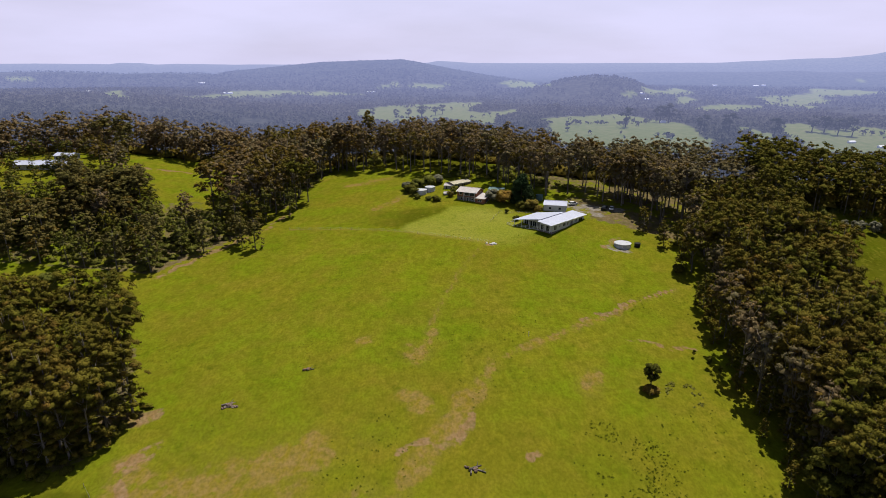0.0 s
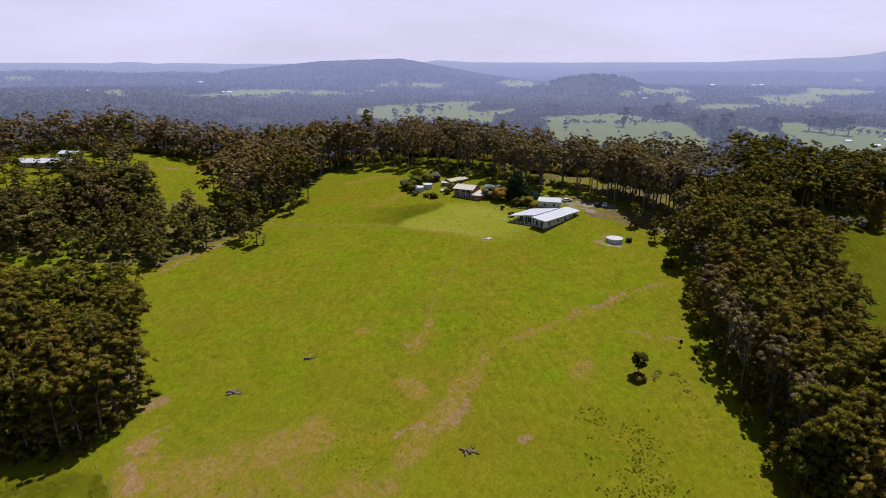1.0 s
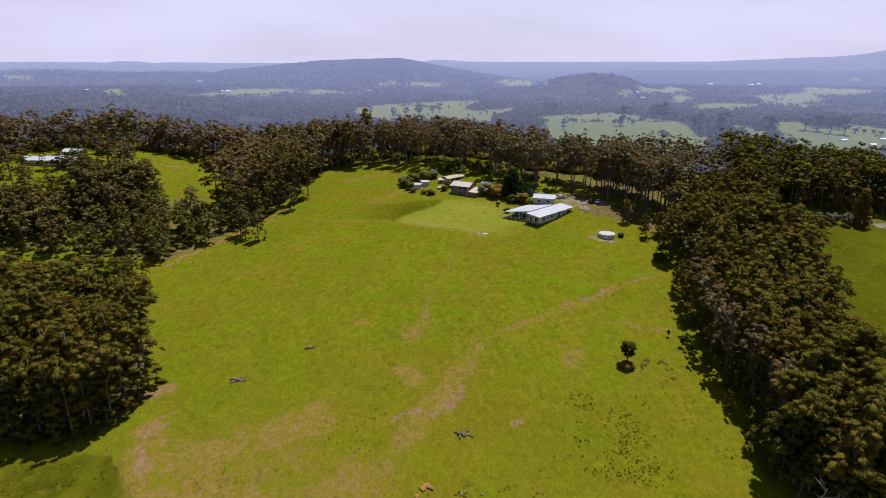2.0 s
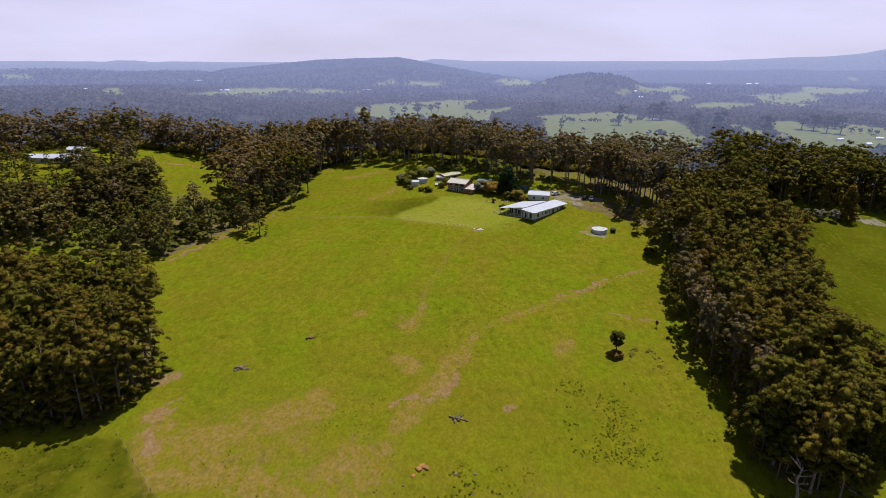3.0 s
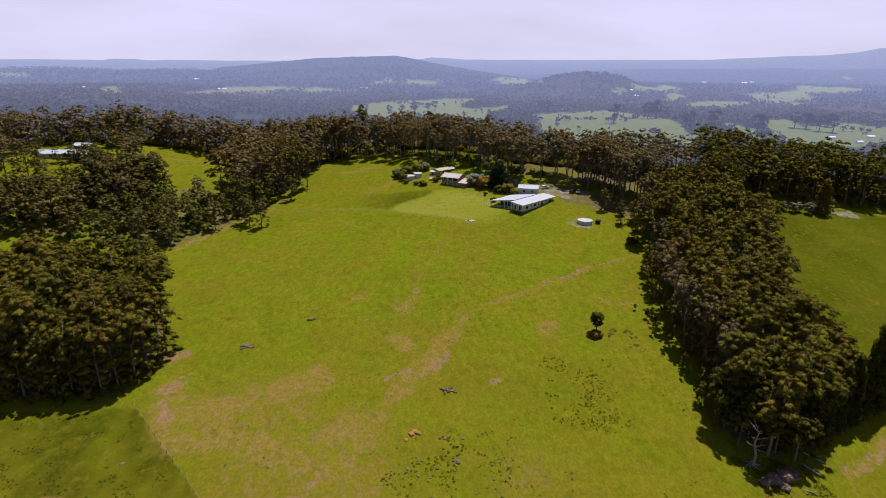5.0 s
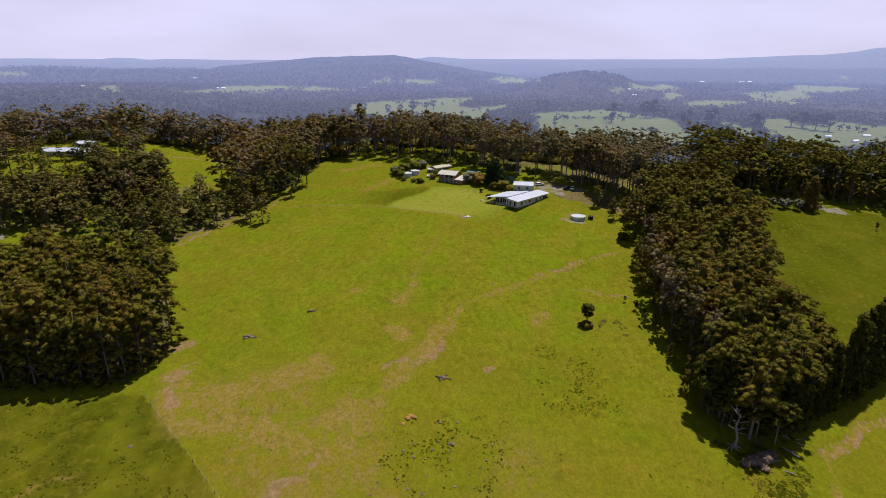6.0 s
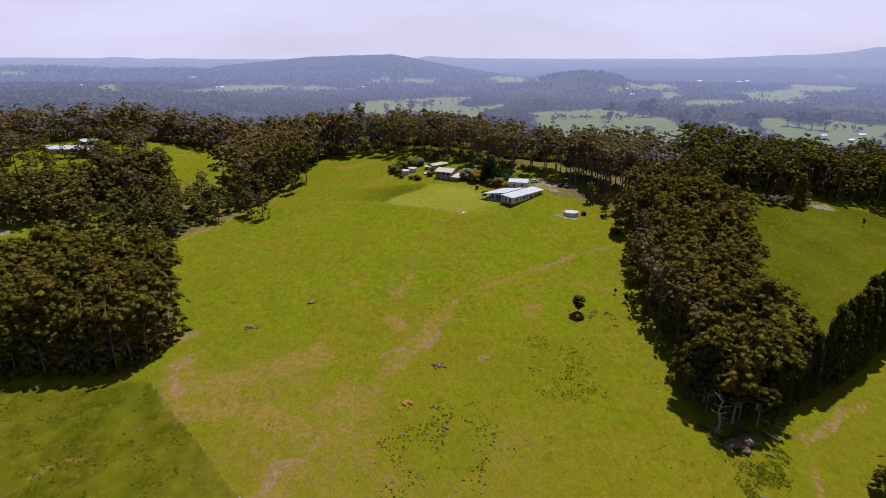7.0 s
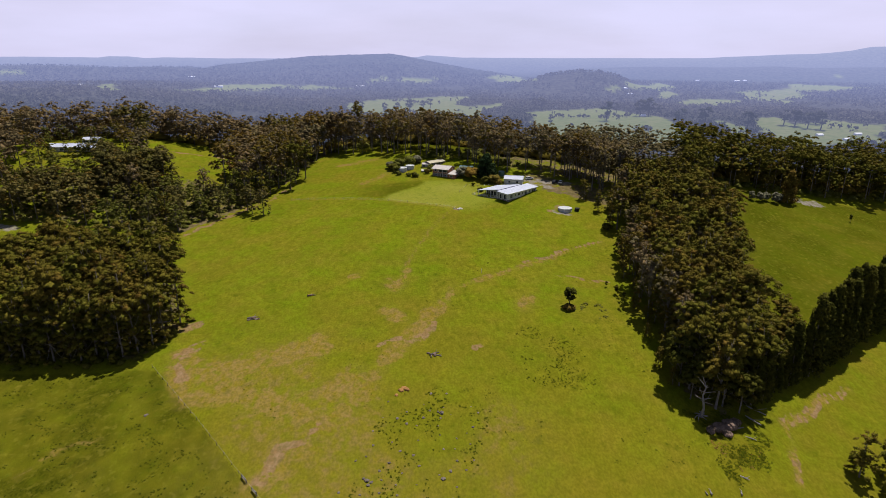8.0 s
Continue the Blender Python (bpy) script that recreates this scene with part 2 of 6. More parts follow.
    thick = mix((0.026, 0.034, 0.002), (0.070, 0.068, 0.005), blades)
    mown = mix((0.262, 0.258, 0.045), (0.215, 0.235, 0.026), noise_at(0.05, 5, 0.35, 0.65))
    duff = mix((0.100, 0.072, 0.044), (0.185, 0.125, 0.085), fine)
    stone = mix((0.29, 0.255, 0.23), (0.20, 0.17, 0.15), fine)
    parts = n.new("ShaderNodeSeparateXYZ")
    l.new(coords.outputs["Object"], parts.inputs["Vector"])
    slope = n.new("ShaderNodeMapRange")
    for key, value in (("From Min", 50), ("From Max", 150), ("To Min", 1.0), ("To Max", 0.0)):
        slope.inputs[key].default_value = value
    l.new(parts.outputs["Y"], slope.inputs["Value"])
    grass = mix(grass, (0.170, 0.122, 0.010), slope.outputs["Result"], 0.42)  # drier towards the foot of the paddock
    thick = mix(thick, (0.150, 0.140, 0.018), noise_at(0.06, 10, 0.5, 0.66), 0.25)
    thick = mix(thick, (0.180, 0.155, 0.022), noise_at(0.6, 10, 0.54, 0.68), 0.5)
    out = mix(grass, thick, lush_shade, 0.85)
    out = mix(out, mown, lawn, 0.75)
    out = mix(out, straw, dry, 0.32)
    out = mix(out, straw, edged(dry, rag), 0.78)
    out = mix(out, earth, edged(bare, rag), 0.92)
    out = mix(out, duff, edged(litter, rag), 0.85)
    out = mix(out, stone, edged(gravel, rag), 0.9)
    out = mix(out, (0.048, 0.056, 0.003), blades, 0.34)
    out = mix(out, (0.05, 0.075, 0.003), noise_at(0.3, 9, 0.56, 0.72), 0.35)
    l.new(out, p.inputs["Base Color"])
    b = n.new("ShaderNodeBump")
    b.inputs["Strength"].default_value, b.inputs["Distance"].default_value = 0.35, 0.12
    l.new(blades, b.inputs["Height"])
    l.new(b.outputs["Normal"], p.inputs["Normal"])
    return m


def distance(name, near, far, size, fields=False, own=0.0):
    """Far country with haze painted in as emission, stronger and bluer the farther off it lies; fields: with pale green
    fields by the ground's cover.
    """
    m = bpy.data.materials.new(name)
    m.use_nodes = True
    n, l = m.node_tree.nodes, m.node_tree.links
    p = n["Principled BSDF"]
    p.inputs["Roughness"].default_value, p.inputs["Specular IOR Level"].default_value = 1.0, 0.0
    coords, spots, spread = n.new("ShaderNodeTexCoord"), n.new("ShaderNodeTexNoise"), n.new("ShaderNodeMapRange")
    spots.inputs["Scale"].default_value, spots.inputs["Detail"].default_value = 1 / size, 9
    spread.inputs["From Min"].default_value, spread.inputs["From Max"].default_value = 0.35, 0.65
    l.new(coords.outputs["Object"], spots.inputs["Vector"])
    l.new(spots.outputs["Fac"], spread.inputs["Value"])
    woods = n.new("ShaderNodeMix")
    woods.data_type = "RGBA"
    woods.inputs["A"].default_value, woods.inputs["B"].default_value = (*near, 1), (*far, 1)
    l.new(spread.outputs["Result"], woods.inputs["Factor"])
    out = woods.outputs["Result"]
    if fields:
        a, s, grass, both = n.new("ShaderNodeAttribute"), n.new("ShaderNodeSeparateColor"), n.new("ShaderNodeMix"), n.new("ShaderNodeMix")
        a.attribute_name = "cover"
        grass.data_type = both.data_type = "RGBA"
        grass.inputs["A"].default_value, grass.inputs["B"].default_value = (0.088, 0.112, 0.036, 1), (0.128, 0.134, 0.060, 1)
        l.new(a.outputs["Color"], s.inputs["Color"])
        l.new(spread.outputs["Result"], grass.inputs["Factor"])
        l.new(out, both.inputs["A"])
        l.new(grass.outputs["Result"], both.inputs["B"])
        l.new(s.outputs["Green"], both.inputs["Factor"])
        out = both.outputs["Result"]
    if own:
        clump, shade, span = n.new("ShaderNodeNewGeometry"), n.new("ShaderNodeHueSaturation"), n.new("ShaderNodeMapRange")
        span.inputs["To Min"].default_value, span.inputs["To Max"].default_value = 1 - own, 1 + own
        l.new(clump.outputs["Random Per Island"], span.inputs["Value"])
        l.new(span.outputs["Result"], shade.inputs["Value"])
        l.new(out, shade.inputs["Color"])
        out = shade.outputs["Color"]
    l.new(out, p.inputs["Base Color"])
    # haze painted as a glow that grows with distance
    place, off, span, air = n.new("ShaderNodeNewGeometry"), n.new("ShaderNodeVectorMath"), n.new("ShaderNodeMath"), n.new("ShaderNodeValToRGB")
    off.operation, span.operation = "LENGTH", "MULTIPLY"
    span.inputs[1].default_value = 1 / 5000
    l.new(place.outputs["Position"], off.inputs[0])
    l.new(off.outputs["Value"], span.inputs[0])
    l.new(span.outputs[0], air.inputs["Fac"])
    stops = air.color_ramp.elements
    for r, colour in HAZE_GLOW[1:-1]:
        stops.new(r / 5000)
    for stop, (r, colour) in zip(stops, HAZE_GLOW):
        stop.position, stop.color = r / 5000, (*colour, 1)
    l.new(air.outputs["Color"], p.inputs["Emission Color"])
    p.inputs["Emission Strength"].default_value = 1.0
    return m


# metres away, and the haze colour painted in there as emission
HAZE_GLOW = [(400, (0.004, 0.004, 0.006)), (900, (0.048, 0.060, 0.100)), (1500, (0.082, 0.097, 0.165)), (2200, (0.130, 0.142, 0.240)), (3000, (0.178, 0.204, 0.375)), (3600, (0.215, 0.255, 0.465)), (4200, (0.275, 0.318, 0.560)), (4900, (0.365, 0.410, 0.655))]
GRASS = [(0.132, 0.164, 0.008), (0.178, 0.178, 0.011), (0.245, 0.175, 0.026), (0.090, 0.100, 0.006)]
PASTURE, COUNTRY = pasture(), distance("wooded_country_haze", (0.016, 0.018, 0.018), (0.050, 0.050, 0.046), 16, True)
BARK = material("bark", (0.20, 0.175, 0.15), 0.9, second=(0.085, 0.068, 0.055), size=1.2, bump=0.04, vary=0.35, shine=0.1)
DEAD = material("dead_wood", (0.30, 0.27, 0.255), 0.9, second=(0.17, 0.14, 0.13), size=0.6, bump=0.03)
TWIG = material("bare_twig", (0.34, 0.29, 0.25), 0.9, second=(0.20, 0.17, 0.14), size=1.0, vary=0.3, shine=0.1)
LEAF = foliage("gum_leaf", (0.094, 0.090, 0.011), (0.142, 0.096, 0.016), 0.38, through=0.04)
LEAF_BRONZE = foliage("bronze_gum_leaf", (0.125, 0.105, 0.018), (0.180, 0.105, 0.022), 0.5, through=0.2)
# base colour lightened and greyed to imitate haze over the farther gum belts
LEAF_HAZED = foliage("hazed_gum_leaf", (0.172, 0.148, 0.074), (0.230, 0.156, 0.076), 0.5, through=0.3)
LEAF_GREEN = foliage("green_leaf", (0.120, 0.128, 0.024), (0.180, 0.168, 0.032), 0.45, through=0.3)
LEAF_OLIVE = foliage("olive_gum_leaf", (0.118, 0.106, 0.030), (0.155, 0.118, 0.036), 0.45, through=0.2)
LEAF_DARK = foliage("conifer_leaf", (0.014, 0.030, 0.012), (0.030, 0.046, 0.016), 0.5, through=0.1)
LEAF_WIND = foliage("windbreak_leaf", (0.054, 0.058, 0.009), (0.098, 0.088, 0.013), 0.5, through=0.12)
LEAF_RUST = foliage("rust_shrub_leaf", (0.12, 0.115, 0.025), (0.20, 0.115, 0.022), 0.55)
BRUSH = foliage("dead_brush", (0.24, 0.17, 0.13), (0.31, 0.22, 0.18), 0.5, leaf=0.2)
LEAF_GREY = foliage("grey_shrub_leaf", (0.115, 0.112, 0.068), (0.175, 0.165, 0.11), 0.5)
# far leaves carry the painted haze glow too
FAR_LEAF = distance("distant_leaf_haze", (0.024, 0.026, 0.022), (0.048, 0.046, 0.042), 60, own=0.35)
WHITE_ROOF = material("white_steel_roof", (0.50, 0.52, 0.64), 0.5, second=(0.44, 0.46, 0.58), size=3, bump=0.03, stripes=2.2)
GREY_ROOF = material("weathered_steel_roof", (0.42, 0.38, 0.37), 0.6, second=(0.52, 0.48, 0.46), size=1.2, bump=0.03, stripes=2.2)
TAN_ROOF = material("tan_steel_roof", (0.46, 0.42, 0.31), 0.6, second=(0.36, 0.32, 0.24), size=1.5, bump=0.03, stripes=2.2)
WHITE_WALL = material("white_cladding", (0.66, 0.65, 0.64), 0.6, second=(0.56, 0.55, 0.54), size=2, bump=0.015, stripes=6)
GREY_WALL = material("grey_cladding", (0.34, 0.34, 0.36), 0.6, size=2, bump=0.01)
BRICK = material("red_brickwork", (0.30, 0.13, 0.075), 0.9, second=(0.22, 0.10, 0.06), size=0.5, bump=0.01)
BLOCK = material("grey_blockwork", (0.22, 0.20, 0.19), 0.9, second=(0.16, 0.14, 0.13), size=0.5, bump=0.01)
TIMBER = material("weathered_timber", (0.30, 0.25, 0.20), 0.85, second=(0.20, 0.16, 0.13), size=0.5, bump=0.01, vary=0.2)
POST_WHITE = material("white_paint", (0.75, 0.74, 0.72), 0.6, second=(0.62, 0.60, 0.58), size=0.4)
GLASS_DARK = material("window_glass", (0.03, 0.035, 0.04), 0.08, second=(0.05, 0.055, 0.06), size=2)
STEEL = material("galvanised_steel", (0.50, 0.51, 0.53), 0.4, 0.6, size=1.5, vary=0.1)
TANK_WHITE = material("pale_tank_steel", (0.50, 0.51, 0.54), 0.5, second=(0.43, 0.44, 0.47), size=1.5, bump=0.03)
TANK_GREEN = material("green_tank_steel", (0.12, 0.20, 0.20), 0.5, size=1.5)
BLACK = material("black_plastic", (0.015, 0.015, 0.016), 0.45, size=1)
RUBBER = material("rubber", (0.02, 0.02, 0.02), 0.8, size=0.3)
CAR_WHITE = material("white_car_paint", (0.75, 0.75, 0.76), 0.25, second=(0.72, 0.72, 0.73), size=1)
CAR_DARK = material("dark_car_paint", (0.03, 0.032, 0.04), 0.25, size=1)
ROCK = material("granite", (0.20, 0.165, 0.14), 0.9, second=(0.095, 0.075, 0.06), size=0.5, bump=0.05, vary=0.3)
ORANGE_ROCK = material("orange_stone", (0.34, 0.17, 0.05), 0.9, second=(0.20, 0.11, 0.04), size=0.4, bump=0.04, vary=0.2)
TUSSOCK = material("tussock_grass", (0.112, 0.124, 0.010), 0.9, second=(0.072, 0.088, 0.007), size=4, island=0.35, through=0.4, shine=0.0)
CONCRETE = material("concrete", (0.55, 0.52, 0.50), 0.85, second=(0.44, 0.42, 0.40), size=0.8, bump=0.01)


# ---- the ground: one sheet to the horizon ----
def strokes(x, y, lines):
    """How strongly each place lies on one of the lines (x0, y0, x1, y1, half width)."""
    most = np.zeros_like(x)
    for x0, y0, x1, y1, r in lines:
        dx, dy = x1 - x0, y1 - y0
        t = np.clip(((x - x0) * dx + (y - y0) * dy) / (dx * dx + dy * dy + 1e-9), 0, 1)
        most = np.maximum(most, np.clip(1.5 - np.hypot(x - x0 - t * dx, y - y0 - t * dy) / r, 0, 1))
    return most


def inside(x, y, corners):
    """1 inside the polygon, 0 outside."""
    hit = np.zeros(np.shape(x), bool)
    for (x0, y0), (x1, y1) in zip(corners, corners[1:] + corners[:1]):
        if y0 != y1:
            hit ^= ((y0 > y) != (y1 > y)) & (x < (x1 - x0) * (y - y0) / (y1 - y0) + x0)
    return hit


def soft_inside(x, y, corners, soft=1.4):
    """Like inside, but easing over the border."""
    around = [(0, 0)] + [(soft * q * math.cos(k * math.tau / 8 + q), soft * q * math.sin(k * math.tau / 8 + q)) for q in (0.5, 1.0) for k in range(8)]
    return sum(inside(x + a, y + b, corners) * 1.0 for a, b in around) / len(around)


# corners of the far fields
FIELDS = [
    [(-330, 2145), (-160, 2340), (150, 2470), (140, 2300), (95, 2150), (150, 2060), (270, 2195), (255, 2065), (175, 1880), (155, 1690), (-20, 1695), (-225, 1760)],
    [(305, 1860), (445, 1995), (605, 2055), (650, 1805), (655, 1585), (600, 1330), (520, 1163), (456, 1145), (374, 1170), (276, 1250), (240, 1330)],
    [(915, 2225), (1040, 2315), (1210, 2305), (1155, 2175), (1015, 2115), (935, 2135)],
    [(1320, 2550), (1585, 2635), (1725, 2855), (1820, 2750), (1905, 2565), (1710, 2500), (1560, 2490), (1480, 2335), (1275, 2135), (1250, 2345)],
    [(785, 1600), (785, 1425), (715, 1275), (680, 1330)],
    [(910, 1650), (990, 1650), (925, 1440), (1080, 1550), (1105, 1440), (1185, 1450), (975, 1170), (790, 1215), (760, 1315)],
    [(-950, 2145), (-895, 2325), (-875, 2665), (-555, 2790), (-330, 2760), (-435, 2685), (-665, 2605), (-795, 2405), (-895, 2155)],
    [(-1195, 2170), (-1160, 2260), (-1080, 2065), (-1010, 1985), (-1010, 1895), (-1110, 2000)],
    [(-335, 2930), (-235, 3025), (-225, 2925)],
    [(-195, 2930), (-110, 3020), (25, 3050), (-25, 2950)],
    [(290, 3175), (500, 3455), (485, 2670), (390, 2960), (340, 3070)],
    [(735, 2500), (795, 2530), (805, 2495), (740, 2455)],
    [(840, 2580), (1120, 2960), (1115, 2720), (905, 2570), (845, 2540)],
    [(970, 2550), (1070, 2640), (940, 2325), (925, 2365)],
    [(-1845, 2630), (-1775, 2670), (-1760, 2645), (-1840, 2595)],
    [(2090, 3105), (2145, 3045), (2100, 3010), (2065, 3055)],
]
# paddock trees in the valley: place, spread and height; farms: place, turn, length and width
FAR_TREES = [(475, 1564, 19.0, 54.0), (614, 1705, 21.1, 52.7), (637, 1701, 22.9, 52.8), (573, 1802, 11.0, 36.6), (678, 1724, 12.6, 32.3), (760, 1372, 16.7, 48.7), (793, 1405, 12.5, 34.4), (914, 1436, 18.1, 42.9), (895, 1453, 16.5, 39.7), (925, 1401, 14.6, 42.3), (948, 1385, 16.3, 42.3), (988, 1470, 17.1, 37.7), (388, 2063, 18.3, 36.6), (364, 2083, 12.3, 32.8), (-220, 1888, 11.1, 33.2), (-146, 1896, 11.1, 29.5), (-111, 1918, 13.0, 29.8), (-68, 1884, 16.4, 40.2), (-2, 2030, 13.8, 35.4), (-25, 1989, 11.6, 30.8), (697, 1463, 22.0, 47.2), (646, 1485, 20.4, 40.9)]
FAR_FARMS = [(463, 2068, 15, 26, 10), (524, 2252, -10, 20, 9), (439, 2065, 40, 14, 8), (616, 1704, 10, 18, 8), (819, 2526, 5, 16, 8), (813, 2443, 20, 20, 8), (1397, 3176, 0, 26, 9), (1569, 3092, 5, 26, 9), (1627, 3125, -15, 18, 8), (888, 1299, 8, 15, 7), (983, 1312, -12, 15, 7), (914, 1242, 15, 15, 7), (-1141, 2857, 10, 30, 9), (-888, 2472, 0, 34, 8), (-346, 2776, 0, 40, 8), (-1214, 2076, 30, 14, 7)]

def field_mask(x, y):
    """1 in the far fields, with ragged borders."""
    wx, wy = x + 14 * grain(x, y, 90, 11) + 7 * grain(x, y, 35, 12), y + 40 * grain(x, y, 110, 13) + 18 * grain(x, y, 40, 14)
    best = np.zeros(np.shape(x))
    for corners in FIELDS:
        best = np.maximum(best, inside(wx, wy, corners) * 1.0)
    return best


DRY = [(-71, 111, -61, 94, 5), (-61, 94, -50, 93, 6), (-50, 93, -30, 84, 5), (-60, 100, -30, 112, 6), (-22, 93, -16, 100, 4), (-30, 116, -27, 112, 4), (-35, 60, -13, 92, 4),
       (-13, 92, 2, 123, 3), (2, 123, 14, 146, 2.6), (14, 146, 77, 184, 1.35), (-9, 150, -6, 146, 3), (-6, 146, -2, 158, 2.0), (-22, 155, -22, 157, 1.6), (38, 135, 40, 139, 3),
       (-8, 132, -4, 128, 2.4), (-30, 262, -12, 282, 3), (-48, 303, -30, 308, 4), (104, 86.4, 134, 105, 1.6), (104, 86.4, 99, 66, 1.2), (-92, 65, -86, 74, 0.8), (-86, 74, -80, 77, 0.8)]
BARE = [(55, 154.5, 73, 153, 0.9), (-72, 110, -68, 116, 2.6), (-71, 108, -65, 99, 1.5), (-35, 60, -31, 71, 1.6), (-31, 71, -24, 79, 1.5), (-9, 113, 1, 115, 1.5), (1, 115, 6, 124, 1.8), (19, 111, 21, 112, 1.2),
        (-107, 205, -90, 233, 1.4), (-90, 233, -73, 259, 1.3), (-73, 259, -71.5, 272, 1.2), (17, 217, 20, 217, 1.2), (43, 166, 77, 184, 1.1),
        (62.0, 215.5, 68, 221.5, 2.3), (-82, 126, -72, 128, 3.0), (-172, 322, -154, 326, 1.6), (-154, 326, -128, 335, 1.6), (104, 85.4, 134, 103.9, 0.45), (103, 87.4, 133, 106, 0.45), (103.2, 86, 98.2, 66, 0.4), (104.8, 86, 99.8, 66, 0.4)]
FAINT = [(15, 216, 6, 195, 1.0), (6, 195, 0, 177, 1.1), (0, 177, -5, 158, 1.3), (-67, 246, -15, 231, 0.95), (-15, 231, 18, 218, 1.0)]
GRAVEL = [(54, 254.5, 76, 249, 2.6), (58, 248.5, 66, 244.5, 2.2), (63.8, 215.5, 66, 212, 1.3), (66, 212, 70, 211, 1.2), (-190, 206, -182, 207, 2.4), (200, 250, 210, 249, 4)]
WOODS = [
    [(-76, 122), (-84, 110), (-118, 108), (-140, 112), (-140, 160), (-90, 158)],
    [(-108, 207), (-94, 233), (-80, 256), (-73, 290), (-64, 345), (-104, 345), (-120, 290), (-150, 270), (-205, 268), (-205, 214)],
    [(-64, 347), (-26, 336), (20, 300), (34, 277), (62, 265), (78, 255), (90, 234), (110, 240), (100, 262), (70, 282), (40, 292), (24, 314), (-20, 350), (-64, 362)],
    [(99, 236), (96, 204), (92, 172), (85, 130), (80, 96), (88, 88), (103, 96), (113, 130), (126, 165), (137, 205), (142, 250)],
]


def build_ground():
    fan = np.concatenate([np.arange(-58, 58, 0.42), np.arange(58, 302, 4.0)])
    rings = np.concatenate([np.linspace(22, 78, 34), np.arange(80, 420, 1.4), 421 * (4930 / 421) ** np.linspace(0, 1, 145)])
    a, r = np.meshgrid(np.radians(fan), rings)
    x, y = 3 + r * np.sin(a), -25 + r * np.cos(a)
    shape = x.shape
    x, y = np.append(x.ravel(), 3.0), np.append(y.ravel(), -25.0)
    z = terrain(x, y)
    rows_n, cols = shape
    i, j = np.meshgrid(np.arange(rows_n - 1), np.arange(cols), indexing="ij")
    k = (j + 1) % cols
    quads = np.stack([i * cols + j, i * cols + k, (i + 1) * cols + k, (i + 1) * cols + j], -1).reshape(-1, 4)[:, ::-1]
    tris = np.stack([np.arange(cols), np.full(cols, rows_n * cols), (np.arange(cols) + 1) % cols], -1)[:, ::-1]
    mesh = bpy.data.meshes.new("ground")
    mesh.vertices.add(len(x))
    mesh.vertices.foreach_set("co", np.stack([x, y, z], -1).ravel())
    mesh.loops.add(quads.size + tris.size)
    mesh.loops.foreach_set("vertex_index", np.concatenate([quads.ravel(), tris.ravel()]))
    mesh.polygons.add(len(quads) + len(tris))
    mesh.polygons.foreach_set("loop_start", np.concatenate([np.arange(len(quads)) * 4, quads.size + np.arange(len(tris)) * 3]))
    away = np.repeat(rings[:-1], cols)
    mesh.materials.append(PASTURE)
    mesh.materials.append(COUNTRY)
    mesh.polygons.foreach_set("material_index", np.concatenate([(away > 560).astype(np.int32), np.zeros(len(tris), np.int32)]))
    mesh.polygons.foreach_set("use_smooth", np.ones(len(quads) + len(tris), bool))
    near = np.hypot(x, y) < 700
    patchy = np.clip(0.62 + 0.45 * grain(x, y, 6.5, 25) + 0.3 * grain(x, y, 2.6, 26), 0, 1)
    wx, wy = x + 1.6 * grain(x, y, 7, 27) + 0.8 * grain(x, y, 3, 28), y + 1.6 * grain(x, y, 7, 29) + 0.8 * grain(x, y, 3, 30)
    dry, bare, gravel = strokes(wx, wy, DRY) * near * (0.35 + 0.65 * patchy), strokes(wx, wy, BARE) * near * (0.6 + 0.4 * patchy), strokes(wx, wy, GRAVEL) * near
    dry = np.maximum(dry, 0.50 * step(-0.35, 0.45, grain(x, y, 22, 21) + 0.4 * grain(x, y, 7, 33)) * step(-85, -60, x) * step(50, 20, x) * step(130, 100, y) * step(40, 60, y))
    dry = np.maximum(dry, 0.52 * strokes(x + 0.5 * grain(x, y, 9, 34), y, FAINT) * near)
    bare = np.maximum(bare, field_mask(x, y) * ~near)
    lush_shade = np.where(inside(x, y, [(-76, 104), (-34, 58), (30, -14), (190, -197), (-400, -200), (-400, 104)]), 0.72 + 0.25 * grain(x, y, 8, 22) + 0.3 * grain(x, y, 2.6, 27), 0.0)
    # darker green over the side field
    lush_shade = np.maximum(lush_shade, inside(x, y, [(110, 104), (184, 153), (330, 252), (140, 256), (132, 205)]) * (0.8 + 0.2 * grain(x, y, 16, 31)))
    lush_shade = np.maximum(lush_shade, 0.1 * np.exp(-(((x - 44) / 14) ** 2 + ((y - 110) / 12) ** 2)))
    lush_shade = np.maximum(lush_shade, soft_inside(x, y, [(-66, 248), (-20, 237), (-17, 235), (-15.2, 239), (-9.4, 244.2), (-2.2, 248.6), (1.3, 253.5), (2, 256.6), (-1, 259.4), (-9.8, 258), (-19.6, 256), (-50, 262)]) * (0.8 + 0.15 * grain(x, y, 12, 23)) * step(-42, -12, x) * (1 - 0.45 * step(246, 262, y)))
    lawn = soft_inside(x, y, [(-16, 232), (-17, 234.5), (-15.5, 238.5), (-9.4, 244), (-2, 248.4), (1.5, 253.5), (3, 257), (12, 257), (24, 250), (33, 240), (36, 230), (30, 219), (19, 217.5), (-3, 225.5)], 1.2 + 5 * step(8, 26, x))
    litter = np.zeros_like(x)
    for wood in WOODS[:2] + WOODS[3:]:
        litter = np.maximum(litter, inside(x, y, wood) * (0.55 + 0.3 * grain(x, y, 11, 24)))
